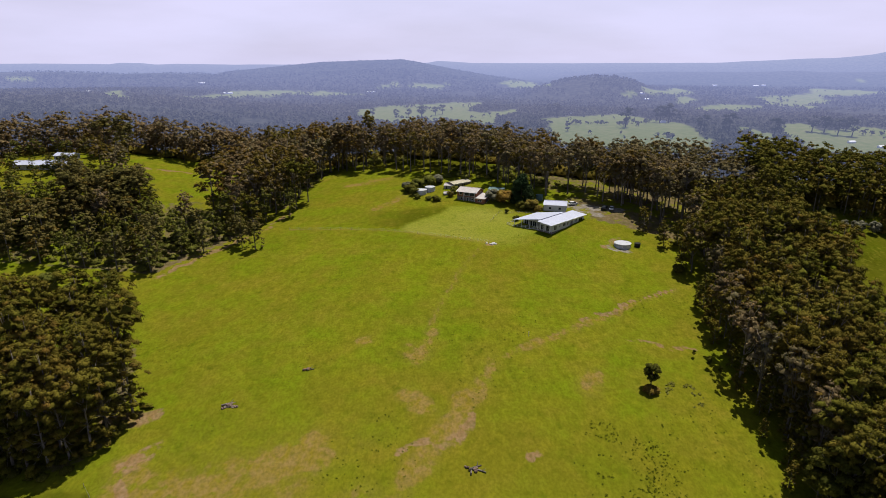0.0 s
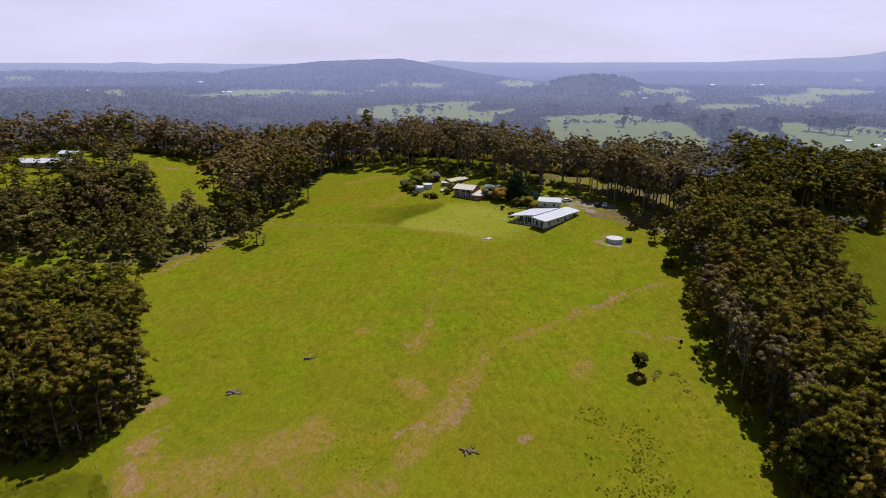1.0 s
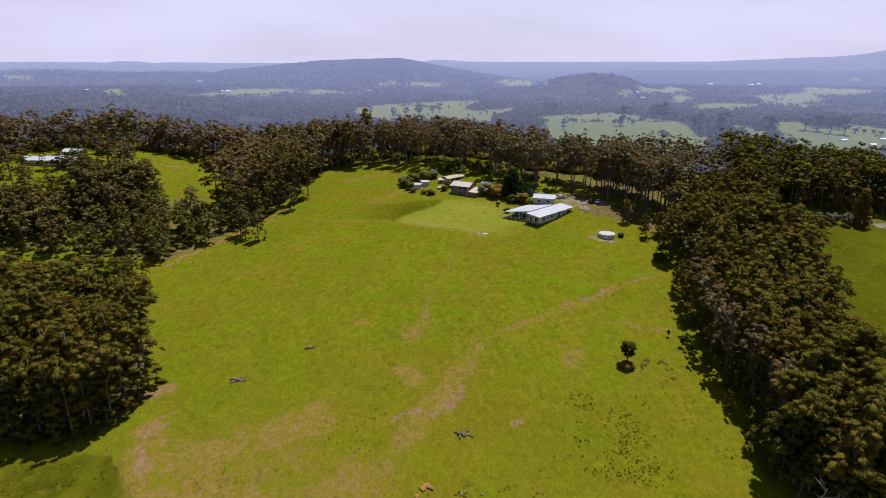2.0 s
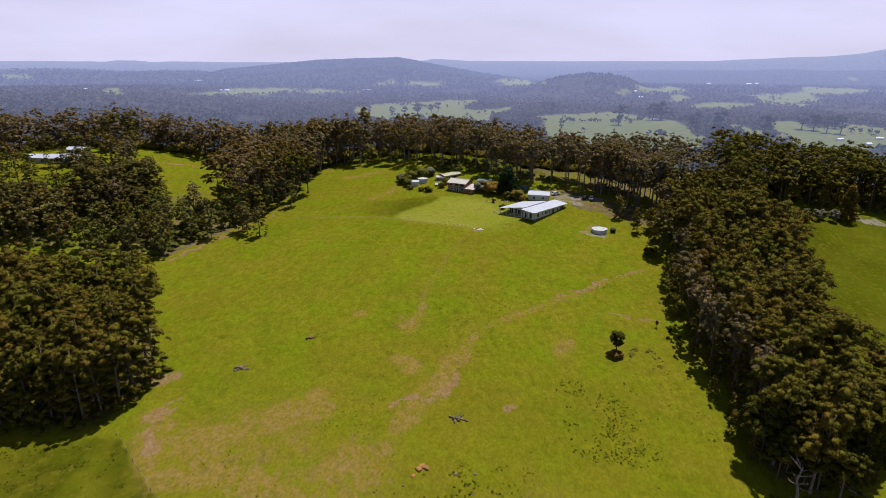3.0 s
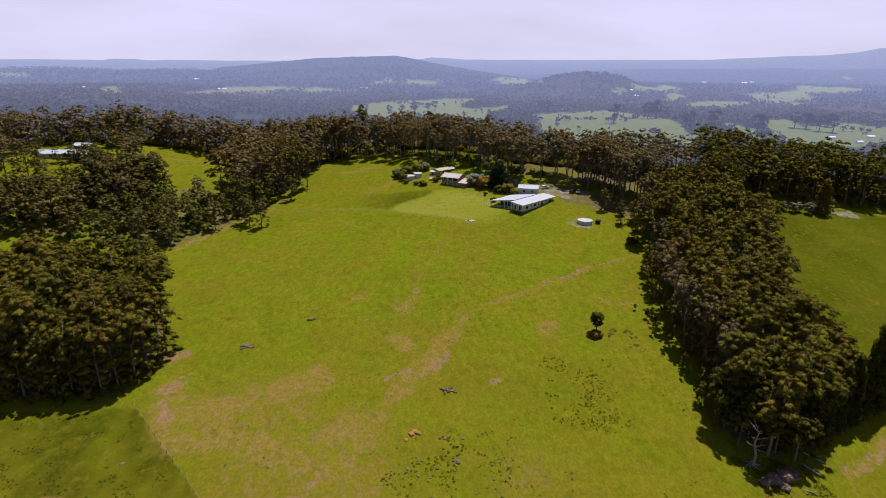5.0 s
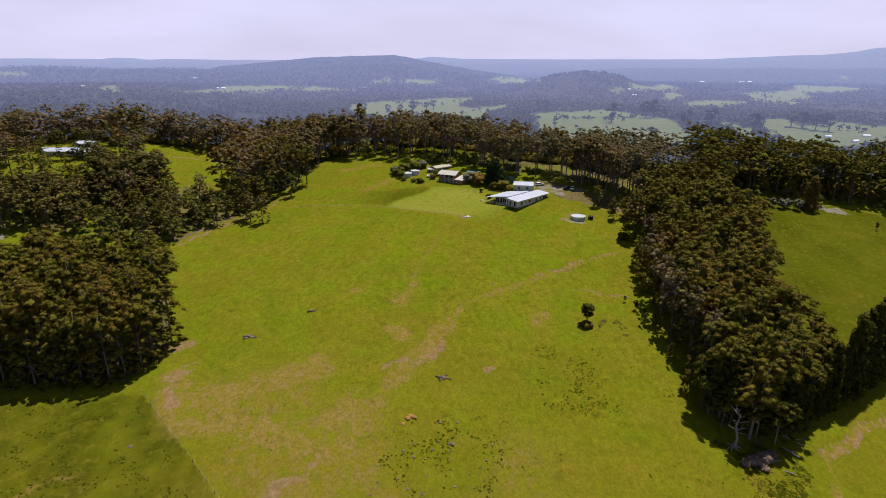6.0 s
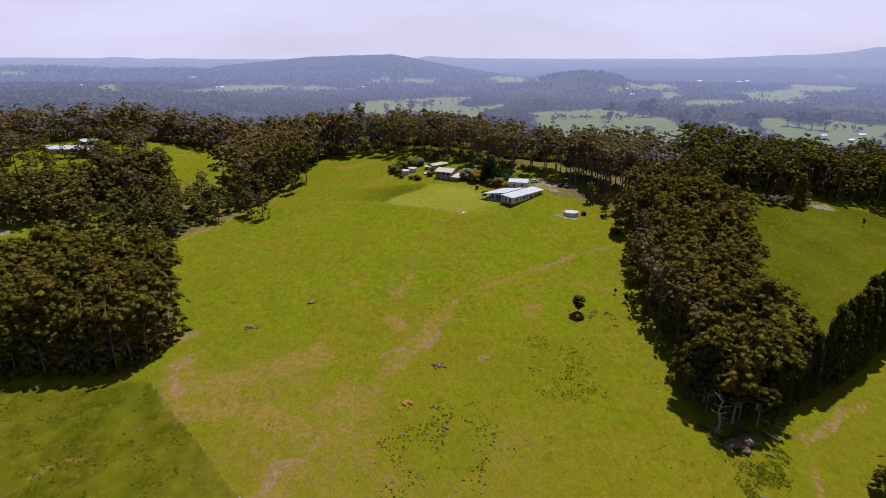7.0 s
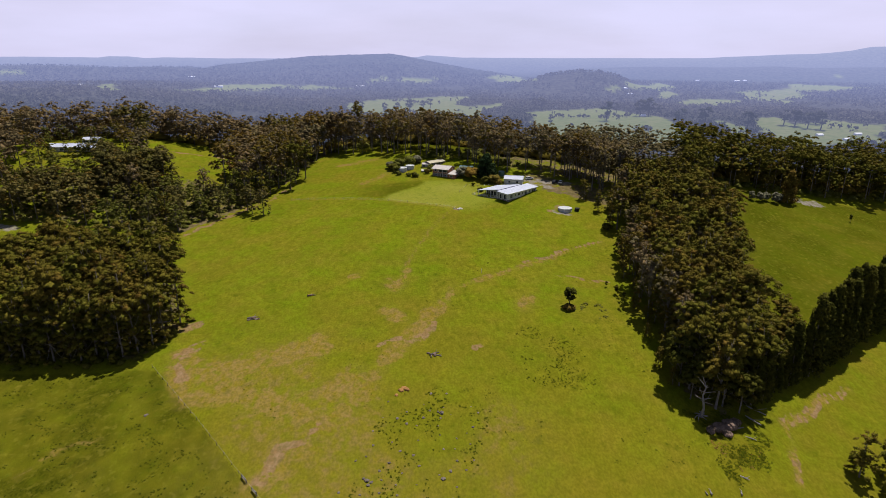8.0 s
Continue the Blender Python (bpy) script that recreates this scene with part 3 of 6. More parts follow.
    litter = np.maximum(litter, inside(x, y, [(44, 276), (62, 267), (80, 256), (92, 236), (140, 254), (150, 300), (80, 345), (40, 320)]) * (0.7 + 0.25 * grain(x, y, 11, 32)))
    # shade under the crest trees painted as dark grass
    lush_shade = np.maximum(lush_shade, inside(x, y, [(-66, 346), (-24, 336), (20, 301), (40, 278), (60, 290), (30, 330), (-20, 400), (-66, 420)]) * 0.9)
    litter = np.maximum(litter, strokes(x, y, [(66, 244, 86, 231, 5.5), (60, 258, 88, 236, 7), (84, 240, 90, 226, 5)]) * 0.9)
    one = np.ones_like(x)
    for name, channels in (("cover", (dry, bare, lush_shade)), ("use", (lawn, litter, gravel))):
        layer = mesh.color_attributes.new(name, "FLOAT_COLOR", "POINT")
        layer.data.foreach_set("color", np.stack([*channels, one], -1).astype(np.float32).ravel())
    mesh.update(calc_edges=True)
    return tagged(new("ground", mesh), "green hillside paddock rising to a crest, with a wooded valley beyond", "ground", kind="structure")


build_ground()


def height(x, y):
    return float(terrain(x, y))


# ---- helpers for things ----
def part(name, bm, mat, parent, label=""):
    mesh = bpy.data.meshes.new(name)
    bm.to_mesh(mesh)
    bm.free()
    mesh.materials.append(mat)
    ob = new(name, mesh)
    ob.parent = parent
    return tagged(ob, label)


def thing(name, label, category, x, y, z=None, turn=0.0, group="", kind=""):
    ob = new(name)
    ob.empty_display_size = 0.5
    ob.matrix_basis = pose(x, y, height(x, y) if z is None else z, 0, 0, turn)
    return tagged(ob, label, category, group, kind)


def box(bm, x0, x1, y0, y1, z0, z1):
    v = [bm.verts.new(c) for c in ((x0, y0, z0), (x1, y0, z0), (x1, y1, z0), (x0, y1, z0), (x0, y0, z1), (x1, y0, z1), (x1, y1, z1), (x0, y1, z1))]
    for f in ((3, 2, 1, 0), (4, 5, 6, 7), (0, 1, 5, 4), (1, 2, 6, 5), (2, 3, 7, 6), (3, 0, 4, 7)):
        bm.faces.new([v[i] for i in f])
    return v


def tube(bm, points, radii, sides=7):
    """A tapered tube through the points."""
    rings = []
    for i, (p, r) in enumerate(zip(points, radii)):
        d = (Vector(points[min(i + 1, len(points) - 1)]) - Vector(points[max(i - 1, 0)])).normalized()
        a = d.cross(Vector((0.3, 1, 0.1))).normalized()
        b = d.cross(a)
        rings.append([bm.verts.new(Vector(p) + r * (math.cos(t) * a + math.sin(t) * b)) for t in [k * math.tau / sides for k in range(sides)]])
    for lo, hi in zip(rings, rings[1:]):
        for k in range(sides):
            f = bm.faces.new((lo[k], hi[k], hi[(k + 1) % sides], lo[(k + 1) % sides]))
            f.smooth = True
    bm.faces.new(rings[-1][::-1])
    bm.faces.new(rings[0])


def poly_mesh(name, co, loops, sizes, mats, which, smooth=None):
    mesh = bpy.data.meshes.new(name)
    mesh.vertices.add(len(co))
    mesh.vertices.foreach_set("co", np.ascontiguousarray(co, float).ravel())
    mesh.loops.add(len(loops))
    mesh.loops.foreach_set("vertex_index", np.asarray(loops, np.int32))
    mesh.polygons.add(len(sizes))
    mesh.polygons.foreach_set("loop_start", np.concatenate([[0], np.cumsum(sizes)[:-1]]).astype(np.int32))
    for m in mats:
        mesh.materials.append(m)
    mesh.polygons.foreach_set("material_index", np.asarray(which, np.int32))
    if smooth is not None:
        mesh.polygons.foreach_set("use_smooth", np.asarray(smooth, bool))
    mesh.update(calc_edges=True)
    return mesh


def sprays(centre, normal, size, rng, long=1.6):
    """Three corners of each of many small pointed leaf sprays, turned to face outwards."""
    n = len(centre)
    normal = normal / np.linalg.norm(normal, axis=1, keepdims=True)
    t = np.cross(normal, rng.normal(size=(n, 3)))
    t /= np.linalg.norm(t, axis=1, keepdims=True)
    b = np.cross(normal, t)
    s = np.asarray(size)[:, None]
    return np.stack([centre + t * s * long * 0.6, centre - t * s * long * 0.4 + b * s * 0.6 + normal * s * 0.15, centre - t * s * long * 0.4 - b * s * 0.6 - normal * s * 0.15], 1)


def rounded(mesh, normals):
    """Lets the leaves of a mesh take the light as the rounded mass that they make up."""
    normals = normals / np.maximum(np.linalg.norm(normals, axis=1, keepdims=True), 1e-6)
    mesh.attributes.new("custom_normal", "FLOAT_VECTOR", "POINT").data.foreach_set("vector", np.ascontiguousarray(normals, np.float32).ravel())
    return mesh


def sheets_mesh(name, centre, normal, size, rng, mats, which=None, long=1.6, mass=None):
    """Many small leaf sprays as one mesh; mass: the directions of the rounded mass that they cover."""
    co = sprays(centre, normal, size, rng, long)
    n = len(co)
    mesh = poly_mesh(name, co.reshape(-1, 3), np.arange(n * 3), np.full(n, 3), mats, np.zeros(n) if which is None else which)
    return mesh if mass is None else rounded(mesh, np.repeat(mass, 3, 0))


def dome(sides, rings):
    """A clump's dense inside, a cap of leaves: its corners, the corners of its faces and their sizes."""
    co = [(0, 0, 1)] + [(r * math.cos(k * math.tau / sides + 0.4 * i), r * math.sin(k * math.tau / sides + 0.4 * i), z) for i, (r, z) in enumerate(rings) for k in range(sides)] + [(0, 0, -0.12)]
    ring = [[1 + i * sides + k for k in range(sides)] for i in range(len(rings))]
    faces = [(0, ring[0][k], ring[0][(k + 1) % sides]) for k in range(sides)]
    for hi, lo in zip(ring, ring[1:]):
        faces += [(hi[k], lo[k], lo[(k + 1) % sides], hi[(k + 1) % sides]) for k in range(sides)]
    faces += [(ring[-1][(k + 1) % sides], ring[-1][k], len(co) - 1) for k in range(sides)]
    return np.array(co), np.array([i for f in faces for i in f]), np.array([len(f) for f in faces])


DOMES = {26: dome(8, [(0.5, 0.88), (0.88, 0.5), (1.0, 0.02)]), 8: dome(6, [(1.0, 0.12)])}  # by count of corners
CROWNS = {}  # crown mesh name: caps, their material, spray corners, their directions and material, height


def crown_mesh(name, caps, cap_which, leaves, leaf_way, leaf_which, mats):
    k, n, v = len(caps), len(leaves), caps.shape[1]
    _, cap_loops, cap_sizes = DOMES[v]
    loops = np.concatenate([(cap_loops[None] + v * np.arange(k)[:, None]).ravel(), v * k + np.arange(n * 3)])
    sizes = np.concatenate([np.tile(cap_sizes, k), np.full(n, 3)])
    which = np.concatenate([np.repeat(cap_which, len(cap_sizes)), leaf_which])
    mid = caps[:, -1:]
    out = (caps - mid) * np.array([1, 1, 1.5])
    out /= np.maximum(np.linalg.norm(out, axis=2, keepdims=True), 1e-6)
    out[:, -1] = (0, 0, -1)
    mesh = poly_mesh(name, np.concatenate([caps.reshape(-1, 3), leaves.reshape(-1, 3)]), loops, sizes, mats, which, np.ones(len(sizes), bool))
    return rounded(mesh, np.concatenate([out.reshape(-1, 3), np.repeat(leaf_way, 3, 0)]))


def lumpy_caps(centres, radii, flat, rng, lean=None, fine=True):
    """Caps of leaves round the centres, tipped outwards by lean."""
    base = DOMES[26 if fine else 8][0]
    tilt = rng.normal(size=(len(centres), 2)) * 0.12
    v = base[None] * (1 + 0.12 * rng.normal(size=(len(centres), len(base), 1))) * radii[:, None, None] * np.array([1, 1, flat])
    if lean is not None:
        tilt = tilt - lean
    v[..., 2] += v[..., 0] * tilt[:, None, 0] + v[..., 1] * tilt[:, None, 1]
    return v + centres[:, None]


def clumps(rng, centres, radii, each, flat=0.62, low=-0.2, ragged=0.42, lean=None):
    """Leaf places, facings and directions on the upper shells of rounded clumps."""
    c, r = np.repeat(centres, each, 0), np.repeat(radii, each)
    d = rng.normal(size=(len(c), 3))
    d /= np.linalg.norm(d, axis=1, keepdims=True)
    d[:, 2] = np.where(d[:, 2] < low, -d[:, 2], d[:, 2])
    off = d * (r * rng.uniform(0.7, 1.12, len(c)))[:, None] * np.array([1, 1, flat])
    if lean is not None:
        off[:, 2] -= (off[:, :2] * np.repeat(lean, each, 0)).sum(1)
    way = d * np.array([1, 1, 1.3])
    return c + off, way + rng.normal(size=(len(c), 3)) * ragged, way


def gum_crown_places(rng, h, spread, count, bottom=0.5, near=0.2, skirt=0.22):
    """Clump places of a gum tree's crown: several rounded heads on big limbs, with skirts of lower foliage."""
    heads = [np.array([0, 0, h * 0.80])]
    for k in range(5):
        a = k * math.tau / 5 + rng.uniform(-0.5, 0.5)
        q = spread * rng.uniform(0.42, 0.62)
        heads.append(np.array([math.cos(a) * q, math.sin(a) * q, h * (bottom + (0.86 - bottom) * rng.uniform(0.35, 0.95))]))
    out, tries = [], 0
    while len(out) < count and tries < count * 60:
        tries += 1
        c = heads[rng.integers(len(heads))]
        d = rng.normal(size=3)
        d /= np.linalg.norm(d)
        if d[2] < -0.5:
            continue
        size = spread * 0.52
        p = c + d * size * rng.uniform(0.7, 1.05) * np.array([1, 1, 1.1])
        if rng.uniform() < skirt:
            a, q = rng.uniform(0, math.tau), spread * rng.uniform(0.3, 0.9)
            p = np.array([math.cos(a) * q, math.sin(a) * q, h * rng.uniform(bottom, 0.7)])
        p[2] = min(p[2], h)
        if all(np.linalg.norm((p - o) * np.array([1, 1, 1.25])) > spread * near for o in out):
            out.append(p)
    return np.array(out), np.array(heads)


def gum_tree(seed, h, spread, count, each, leaf=0.5, bronze=0.25, bottom=0.5, trunk=0.42, mats=None, name="eucalyptus_tree", label="tall eucalyptus with layered bronze-green crown and pale bare trunk", limbs_shown=5, grow=0.25, skirt=0.22, flat=0.6, fine=True, twigs=18):
    rng = np.random.default_rng(seed)
    tree = thing(name, label, "tree", 0, 0, 0)
    places, heads = gum_crown_places(rng, h, spread, count, bottom, grow * 0.66, skirt)
    lean = rng.normal(size=2) * 0.02 * h
    bm = bmesh.new()
    line = [Vector((lean[0] * s * s, lean[1] * s * s, h * 0.9 * s - 0.6 * (s == 0))) for s in (0, 0.04, 0.25, 0.5, 0.75, 1)]
    tube(bm, line, [trunk * 1.4, trunk, trunk * 0.8, trunk * 0.6, trunk * 0.36, 0.06], 8)
    part("trunk", bm, BARK, tree)
    order = rng.permutation(len(places))

    def reach(bm, p, thick, sides):
        s = max(0.3, min(0.85, p[2] / h / 0.9 - rng.uniform(0.14, 0.3)))
        root = Vector((lean[0] * s * s, lean[1] * s * s, h * 0.9 * s))
        mid = root.lerp(Vector(p), 0.55) + Vector((0, 0, -0.03 * h + rng.normal() * 0.25))
        tube(bm, [root, mid, Vector(p)], [thick, thick * 0.6, 0.04], sides)

    for p in places[order[:limbs_shown]]:
        bm = bmesh.new()
        reach(bm, p, trunk * 0.42, 5)
        part("branch", bm, BARK, tree)
    bm = bmesh.new()
    for p in places[order[limbs_shown:limbs_shown + twigs]]:
        reach(bm, p + rng.normal(size=3) * 0.3, trunk * 0.24, 3)
    tagged(part("branchwork", bm, TWIG, tree, "thin pale bare branches"), kind="stuff")
    radii = spread * grow * rng.uniform(0.66, 1.3, len(places))
    away = np.hypot(places[:, 0], places[:, 1])
    tip = places[:, :2] / np.maximum(away, 0.5)[:, None] * np.clip(away / spread, 0, 1)[:, None] * 0.5
    at, way, mass = clumps(rng, places, radii, each, flat=flat, low=-0.3 if flat < 0.7 else -0.5, ragged=0.45, lean=tip)
    bronzed = np.concatenate([rng.uniform(0, 1, len(places)) < bronze, np.zeros(len(heads), bool)])
    caps = np.concatenate([lumpy_caps(places, radii * 0.8, flat * 0.88, rng, tip, fine), lumpy_caps(heads - np.array([0, 0, spread * 0.2]), np.full(len(heads), spread * 0.28), 1.0, rng, None, fine)])
    which = np.repeat(bronzed[:len(places)], each)
    leaves = sprays(at, way, leaf * rng.uniform(0.6, 1.3, len(at)), rng)
    mesh = crown_mesh("crown", caps, bronzed, leaves, mass, which, mats or [LEAF, LEAF_BRONZE])
    CROWNS[mesh.name] = (caps, bronzed, leaves, mass, which, h)
    crown = new("crown", mesh)
    crown.parent = tree
    return tree


def spaced(rng, corners, gap, tries=4000, taken=None):
    """Places in the polygon at least gap apart."""
    xs, ys = [c[0] for c in corners], [c[1] for c in corners]
    out = []
    for _ in range(tries):
        p = (rng.uniform(min(xs), max(xs)), rng.uniform(min(ys), max(ys)))
        if bool(inside(np.float64(p[0]), np.float64(p[1]), corners)) and all((p[0] - q[0]) ** 2 + (p[1] - q[1]) ** 2 > gap * gap for q in out + (taken or [])):
            out.append(p)
    return out


def plant(kinds, places, rng, low=0.85, high=1.12, group=""):
    """Copies of the kinds of tree at the places, each turned and sized a little differently."""
    for x, y in places:
        s = rng.uniform(low, high)
        src = kinds[rng.integers(len(kinds))]
        ob = copy_thing(src, pose(x, y, height(x, y), rng.normal() * 1.2, rng.normal() * 1.2, rng.uniform(0, 360)))
        ob.scale = (s * rng.uniform(0.92, 1.1), s * rng.uniform(0.92, 1.1), s)
        tagged(ob, group=group)


def discard(kinds):
    for src in kinds:
        for o in (*src.children_recursive, src):
            bpy.data.objects.remove(o)


# ---- woods ----
rng = np.random.default_rng(7)
DENSE = "tall eucalyptus with layered bronze-green crown and pale trunk"
TALL = [gum_tree(11 + k, 30, 6.2 + 0.5 * (k % 3), 74, 44, leaf=0.27, bronze=(0.05, 0.1, 0.25, 0.08, 0.15, 0.1)[k], bottom=(0.38, 0.32, 0.27, 0.4, 0.34, 0.3)[k], grow=0.19, flat=0.82, fine=False, label=DENSE) for k in range(6)]
HAZED = [gum_tree(16 + k, 30, 6.6, 72, 26, leaf=0.34, bronze=(0.9, 0.1, 0.95, 0.15)[k], bottom=(0.25, 0.2, 0.3, 0.22)[k], mats=[LEAF_HAZED, LEAF_BRONZE], skirt=0.3, grow=0.165, flat=0.85, fine=False, label="tall eucalyptus with bronze crown, greyed for haze, and pale trunk") for k in range(4)]
EDGE = [gum_tree(21 + k, 24, 6.0, 72, 38, leaf=0.27, bronze=0.1, bottom=0.03, trunk=0.34, skirt=0.5, grow=0.19, flat=0.82, fine=False, label="leafy eucalyptus with foliage down to its low branches") for k in range(3)]
LOW = [gum_tree(31 + k, 20, 5.6, 60, 26, leaf=0.33, bronze=0.12, bottom=0.1, trunk=0.3, skirt=0.35, grow=0.18, flat=0.72, fine=False, mats=[LEAF_OLIVE, LEAF_GREEN] if k % 2 else [LEAF_GREEN, LEAF_OLIVE], label="mid-sized green eucalyptus with a rounded crown") for k in range(4)]
LANKY = [gum_tree(51 + k, 31, 6.0, 62, 26, leaf=0.34, bronze=(0.1, 0.2, 0.85, 0.1)[k], flat=0.8, grow=0.155, bottom=0.36, trunk=0.42, mats=[LEAF_HAZED, LEAF_BRONZE], fine=False, twigs=30, label="lanky eucalyptus with a long bare pale trunk and high crown") for k in range(4)]
FULL = [gum_tree(61 + k, 29, 7.0, 54, 18, leaf=0.44, bronze=(0.05, 0.1, 0.5, 0.05)[k], bottom=0.12, trunk=0.4, grow=0.165, flat=0.85, fine=False, label=DENSE) for k in range(4)]
ALL = TALL + HAZED + EDGE + LOW + LANKY + FULL

plant(TALL, spaced(rng, [(-81, 128), (-86, 117), (-118, 115), (-138, 116), (-138, 160), (-92, 158)], 6.8), rng, 0.80, 0.98, "near gum grove")
plant(EDGE, [(-77.5, 128), (-80, 121), (-85, 113.5), (-89, 112), (-93, 111), (-97, 112), (-101, 110.5), (-105, 112), (-109, 110), (-114, 111.5), (-118, 110.5), (-123, 112), (-127, 111), (-132, 112), (-137, 111), (-82, 117)], rng, 0.82, 1.0, "near gum grove")
BELT = spaced(rng, WOODS[1], 7.0)
GAP = [q for q in BELT if -0.505 < q[0] / q[1] < -0.39]  # trees kept low along the camera's line of sight to the farm clearing
BELT_FAR = [q for q in BELT if q[1] > 262 and q[0] > -112]
plant(HAZED, [q for q in BELT_FAR if q[0] > -92], rng, 0.9, 1.06, "gum belt along the dirt track")
plant(LOW + EDGE + LANKY[1:2], [q for q in BELT if q[1] <= 262 and q[0] > -150 and q not in GAP and not (q[0] < -118 and q[1] > 238)], rng, 0.66, 0.86, "gum belt along the dirt track")
plant(LOW, [q for q in GAP if q[1] < 244], rng, 0.62, 0.8, "gum belt along the dirt track")
plant(LANKY, [(-110, 243)], rng, 0.68, 0.7, "gum belt along the dirt track")
plant(HAZED, [(-104, 352), (-96, 349), (-88, 352), (-80, 349), (-71, 351), (-62, 350), (-53, 347), (-45, 345), (-66, 343), (-72, 338)], rng, 0.98, 1.12, "tall gums behind the houses")
STAND = spaced(rng, WOODS[2], 6.2)
BACK = [q for q in STAND if q[1] > 9 + np.interp(q[0], [-64, -26, 20, 34, 62, 78, 90], [347, 336, 300, 277, 265, 255, 234])]
plant(LANKY, [q for q in STAND if q not in BACK], rng, 0.70, 0.92, "tall gums behind the houses")
HEM = [(-62, 341), (-56, 338.5), (-50, 337), (-45, 334), (-33, 331), (-27, 327.5), (-22, 324), (-17, 319), (-11, 314.5), (-6, 311), (-1, 308), (4, 305.5), (10, 302), (15, 297.5), (27, 287), (31, 281), (36, 274), (41, 269), (47, 268)]
plant(LANKY, [(x + rng.normal() * 0.8, y + rng.normal() * 0.8) for x, y in HEM], rng, 0.62, 0.84, "tall gums behind the houses")
plant(LANKY, spaced(rng, [(76, 258), (82, 246), (90, 236), (104, 244), (98, 262), (86, 270)], 5.5), rng, 0.74, 0.88, "tall gums behind the houses")
BESIDE = spaced(rng, WOODS[3], 7.2)
plant(TALL, [q for q in BESIDE if q[1] < 205], rng, 0.78, 0.98, "gum belt beside the paddock")
plant(TALL, [q for q in BESIDE if q[1] >= 205], rng, 0.66, 0.84, "gum belt beside the paddock")
plant(EDGE, [(107, 122), (112, 140)] + [(88.5 + 0.2 * max(0, v - 165) + rng.normal() * 0.8, v) for v in np.arange(116, 210, 19)], rng, 0.6, 0.78, "gum belt beside the paddock")

plant(LANKY, [(88 + 0.2 * max(0, v - 165) + rng.normal() * 1.2, v) for v in np.arange(107, 232, 19)], rng, 0.6, 0.74, "gum belt beside the paddock")
plant(EDGE, [(81.5 + 0.04 * abs(v - 150) + rng.normal() * 0.9, v) for v in np.arange(106, 180, 7.5)], rng, 0.38, 0.6, "gum belt beside the paddock")
plant(EDGE, [(77, 99), (75.5, 107), (78.5, 113), (76.5, 121), (79, 128), (77.5, 137), (80, 146), (79, 156), (82, 166), (83, 177)], rng, 0.2, 0.34, "gum belt beside the paddock")
plant(LANKY, [(82.5 + rng.normal() * 1.5, v) for v in np.arange(112, 168, 10)], rng, 0.66, 0.82, "gum belt beside the paddock")
plant(TALL, [(115, 110), (118, 116), (107, 107), (122, 124), (101, 101)], rng, 0.6, 0.76, "gum belt beside the paddock")


def woods(name, label, kinds, places, rng, low, high, keep=0.5, main=LEAF):
    """Many trees too close together to pick apart, as one joined mesh."""
    caps, cap_which, leaves, ways, leaf_which = [], [], [], [], []
    bm = bmesh.new()
    for x, y in places:
        src = kinds[rng.integers(len(kinds))]
        c, cw, l, way, lw, tall = CROWNS[next(o for o in src.children if o.name.startswith("crown")).data.name]
        pick = rng.uniform(0, 1, len(l)) < keep
        l, way, lw = l[pick], way[pick], lw[pick]
        mid = l.mean(1, keepdims=True)
        l = mid + (l - mid) * (1 / keep) ** 0.4
        s, a, z = rng.uniform(low, high), rng.uniform(0, math.tau), height(x, y)
        turn = np.array([[math.cos(a), math.sin(a), 0], [-math.sin(a), math.cos(a), 0], [0, 0, 1]]) * s * np.array([1.18, 1.18, 1.0])
        caps.append(c @ turn + np.array([x, y, z]))
        leaves.append(l @ turn + np.array([x, y, z]))
        ways.append(way @ turn)
        cap_which.append(cw)
        leaf_which.append(lw)
        tube(bm, [(x, y, z - 0.5), (x, y, z + 0.72 * tall * s)], [0.36 * s, 0.16 * s], 5)
    mesh = crown_mesh(name, np.concatenate(caps), np.concatenate(cap_which), np.concatenate(leaves), np.concatenate(ways), np.concatenate(leaf_which), [main, LEAF_BRONZE])
    ob = tagged(new(name, mesh), label, "woods", kind="stuff")
    tagged(part("trunk", bm, BARK, ob), kind="stuff")
    return ob


WEST = spaced(rng, [(-345, 352), (-240, 346), (-180, 352), (-105, 350), (-60, 366), (-60, 400), (-345, 395)], 8.4) + spaced(rng, [(-262, 215), (-212, 214), (-212, 270), (-235, 300), (-250, 345), (-300, 345)], 11)
plant(LANKY, [(-207, 272)], rng, 0.7, 0.72, "gums around the farm clearing")
woods("farm_gums", "tall olive gums round a farm clearing", TALL[:3], [(-191, 337), (-184, 342), (-178, 335), (-150, 262), (-143, 258), (-138, 264), (-158, 258), (-166, 262), (-146, 251), (-153, 248), (-161, 250), (-140, 249), (-134, 256)], rng, 0.70, 0.82, 0.8, LEAF_OLIVE)
woods("farm_bronze_gums", "bronze gums beside a farm building", HAZED, [(-172, 296), (-166, 303), (-178, 306), (-170, 312), (-163, 294)], rng, 0.6, 0.74, 0.8, LEAF_HAZED)
woods("farm_garden_trees", "low green garden trees round a farm building", LOW, [(-243, 338), (-236, 341), (-229, 338), (-222, 342), (-231, 300), (-236, 291), (-188, 300), (-181, 303), (-176, 306), (-214, 338), (-206, 341), (-198, 338), (-192, 330), (-226, 296), (-205, 294), (-197, 298), (-214, 293), (-219, 297), (-199, 296), (-192, 299), (-186, 296)], rng, 0.44, 0.58, 0.8, LEAF_GREEN)
woods("crest_gums", "tall bare-trunked gums standing close along the crest", LANKY, BACK, rng, 0.66, 0.86, 0.8, LEAF_HAZED)
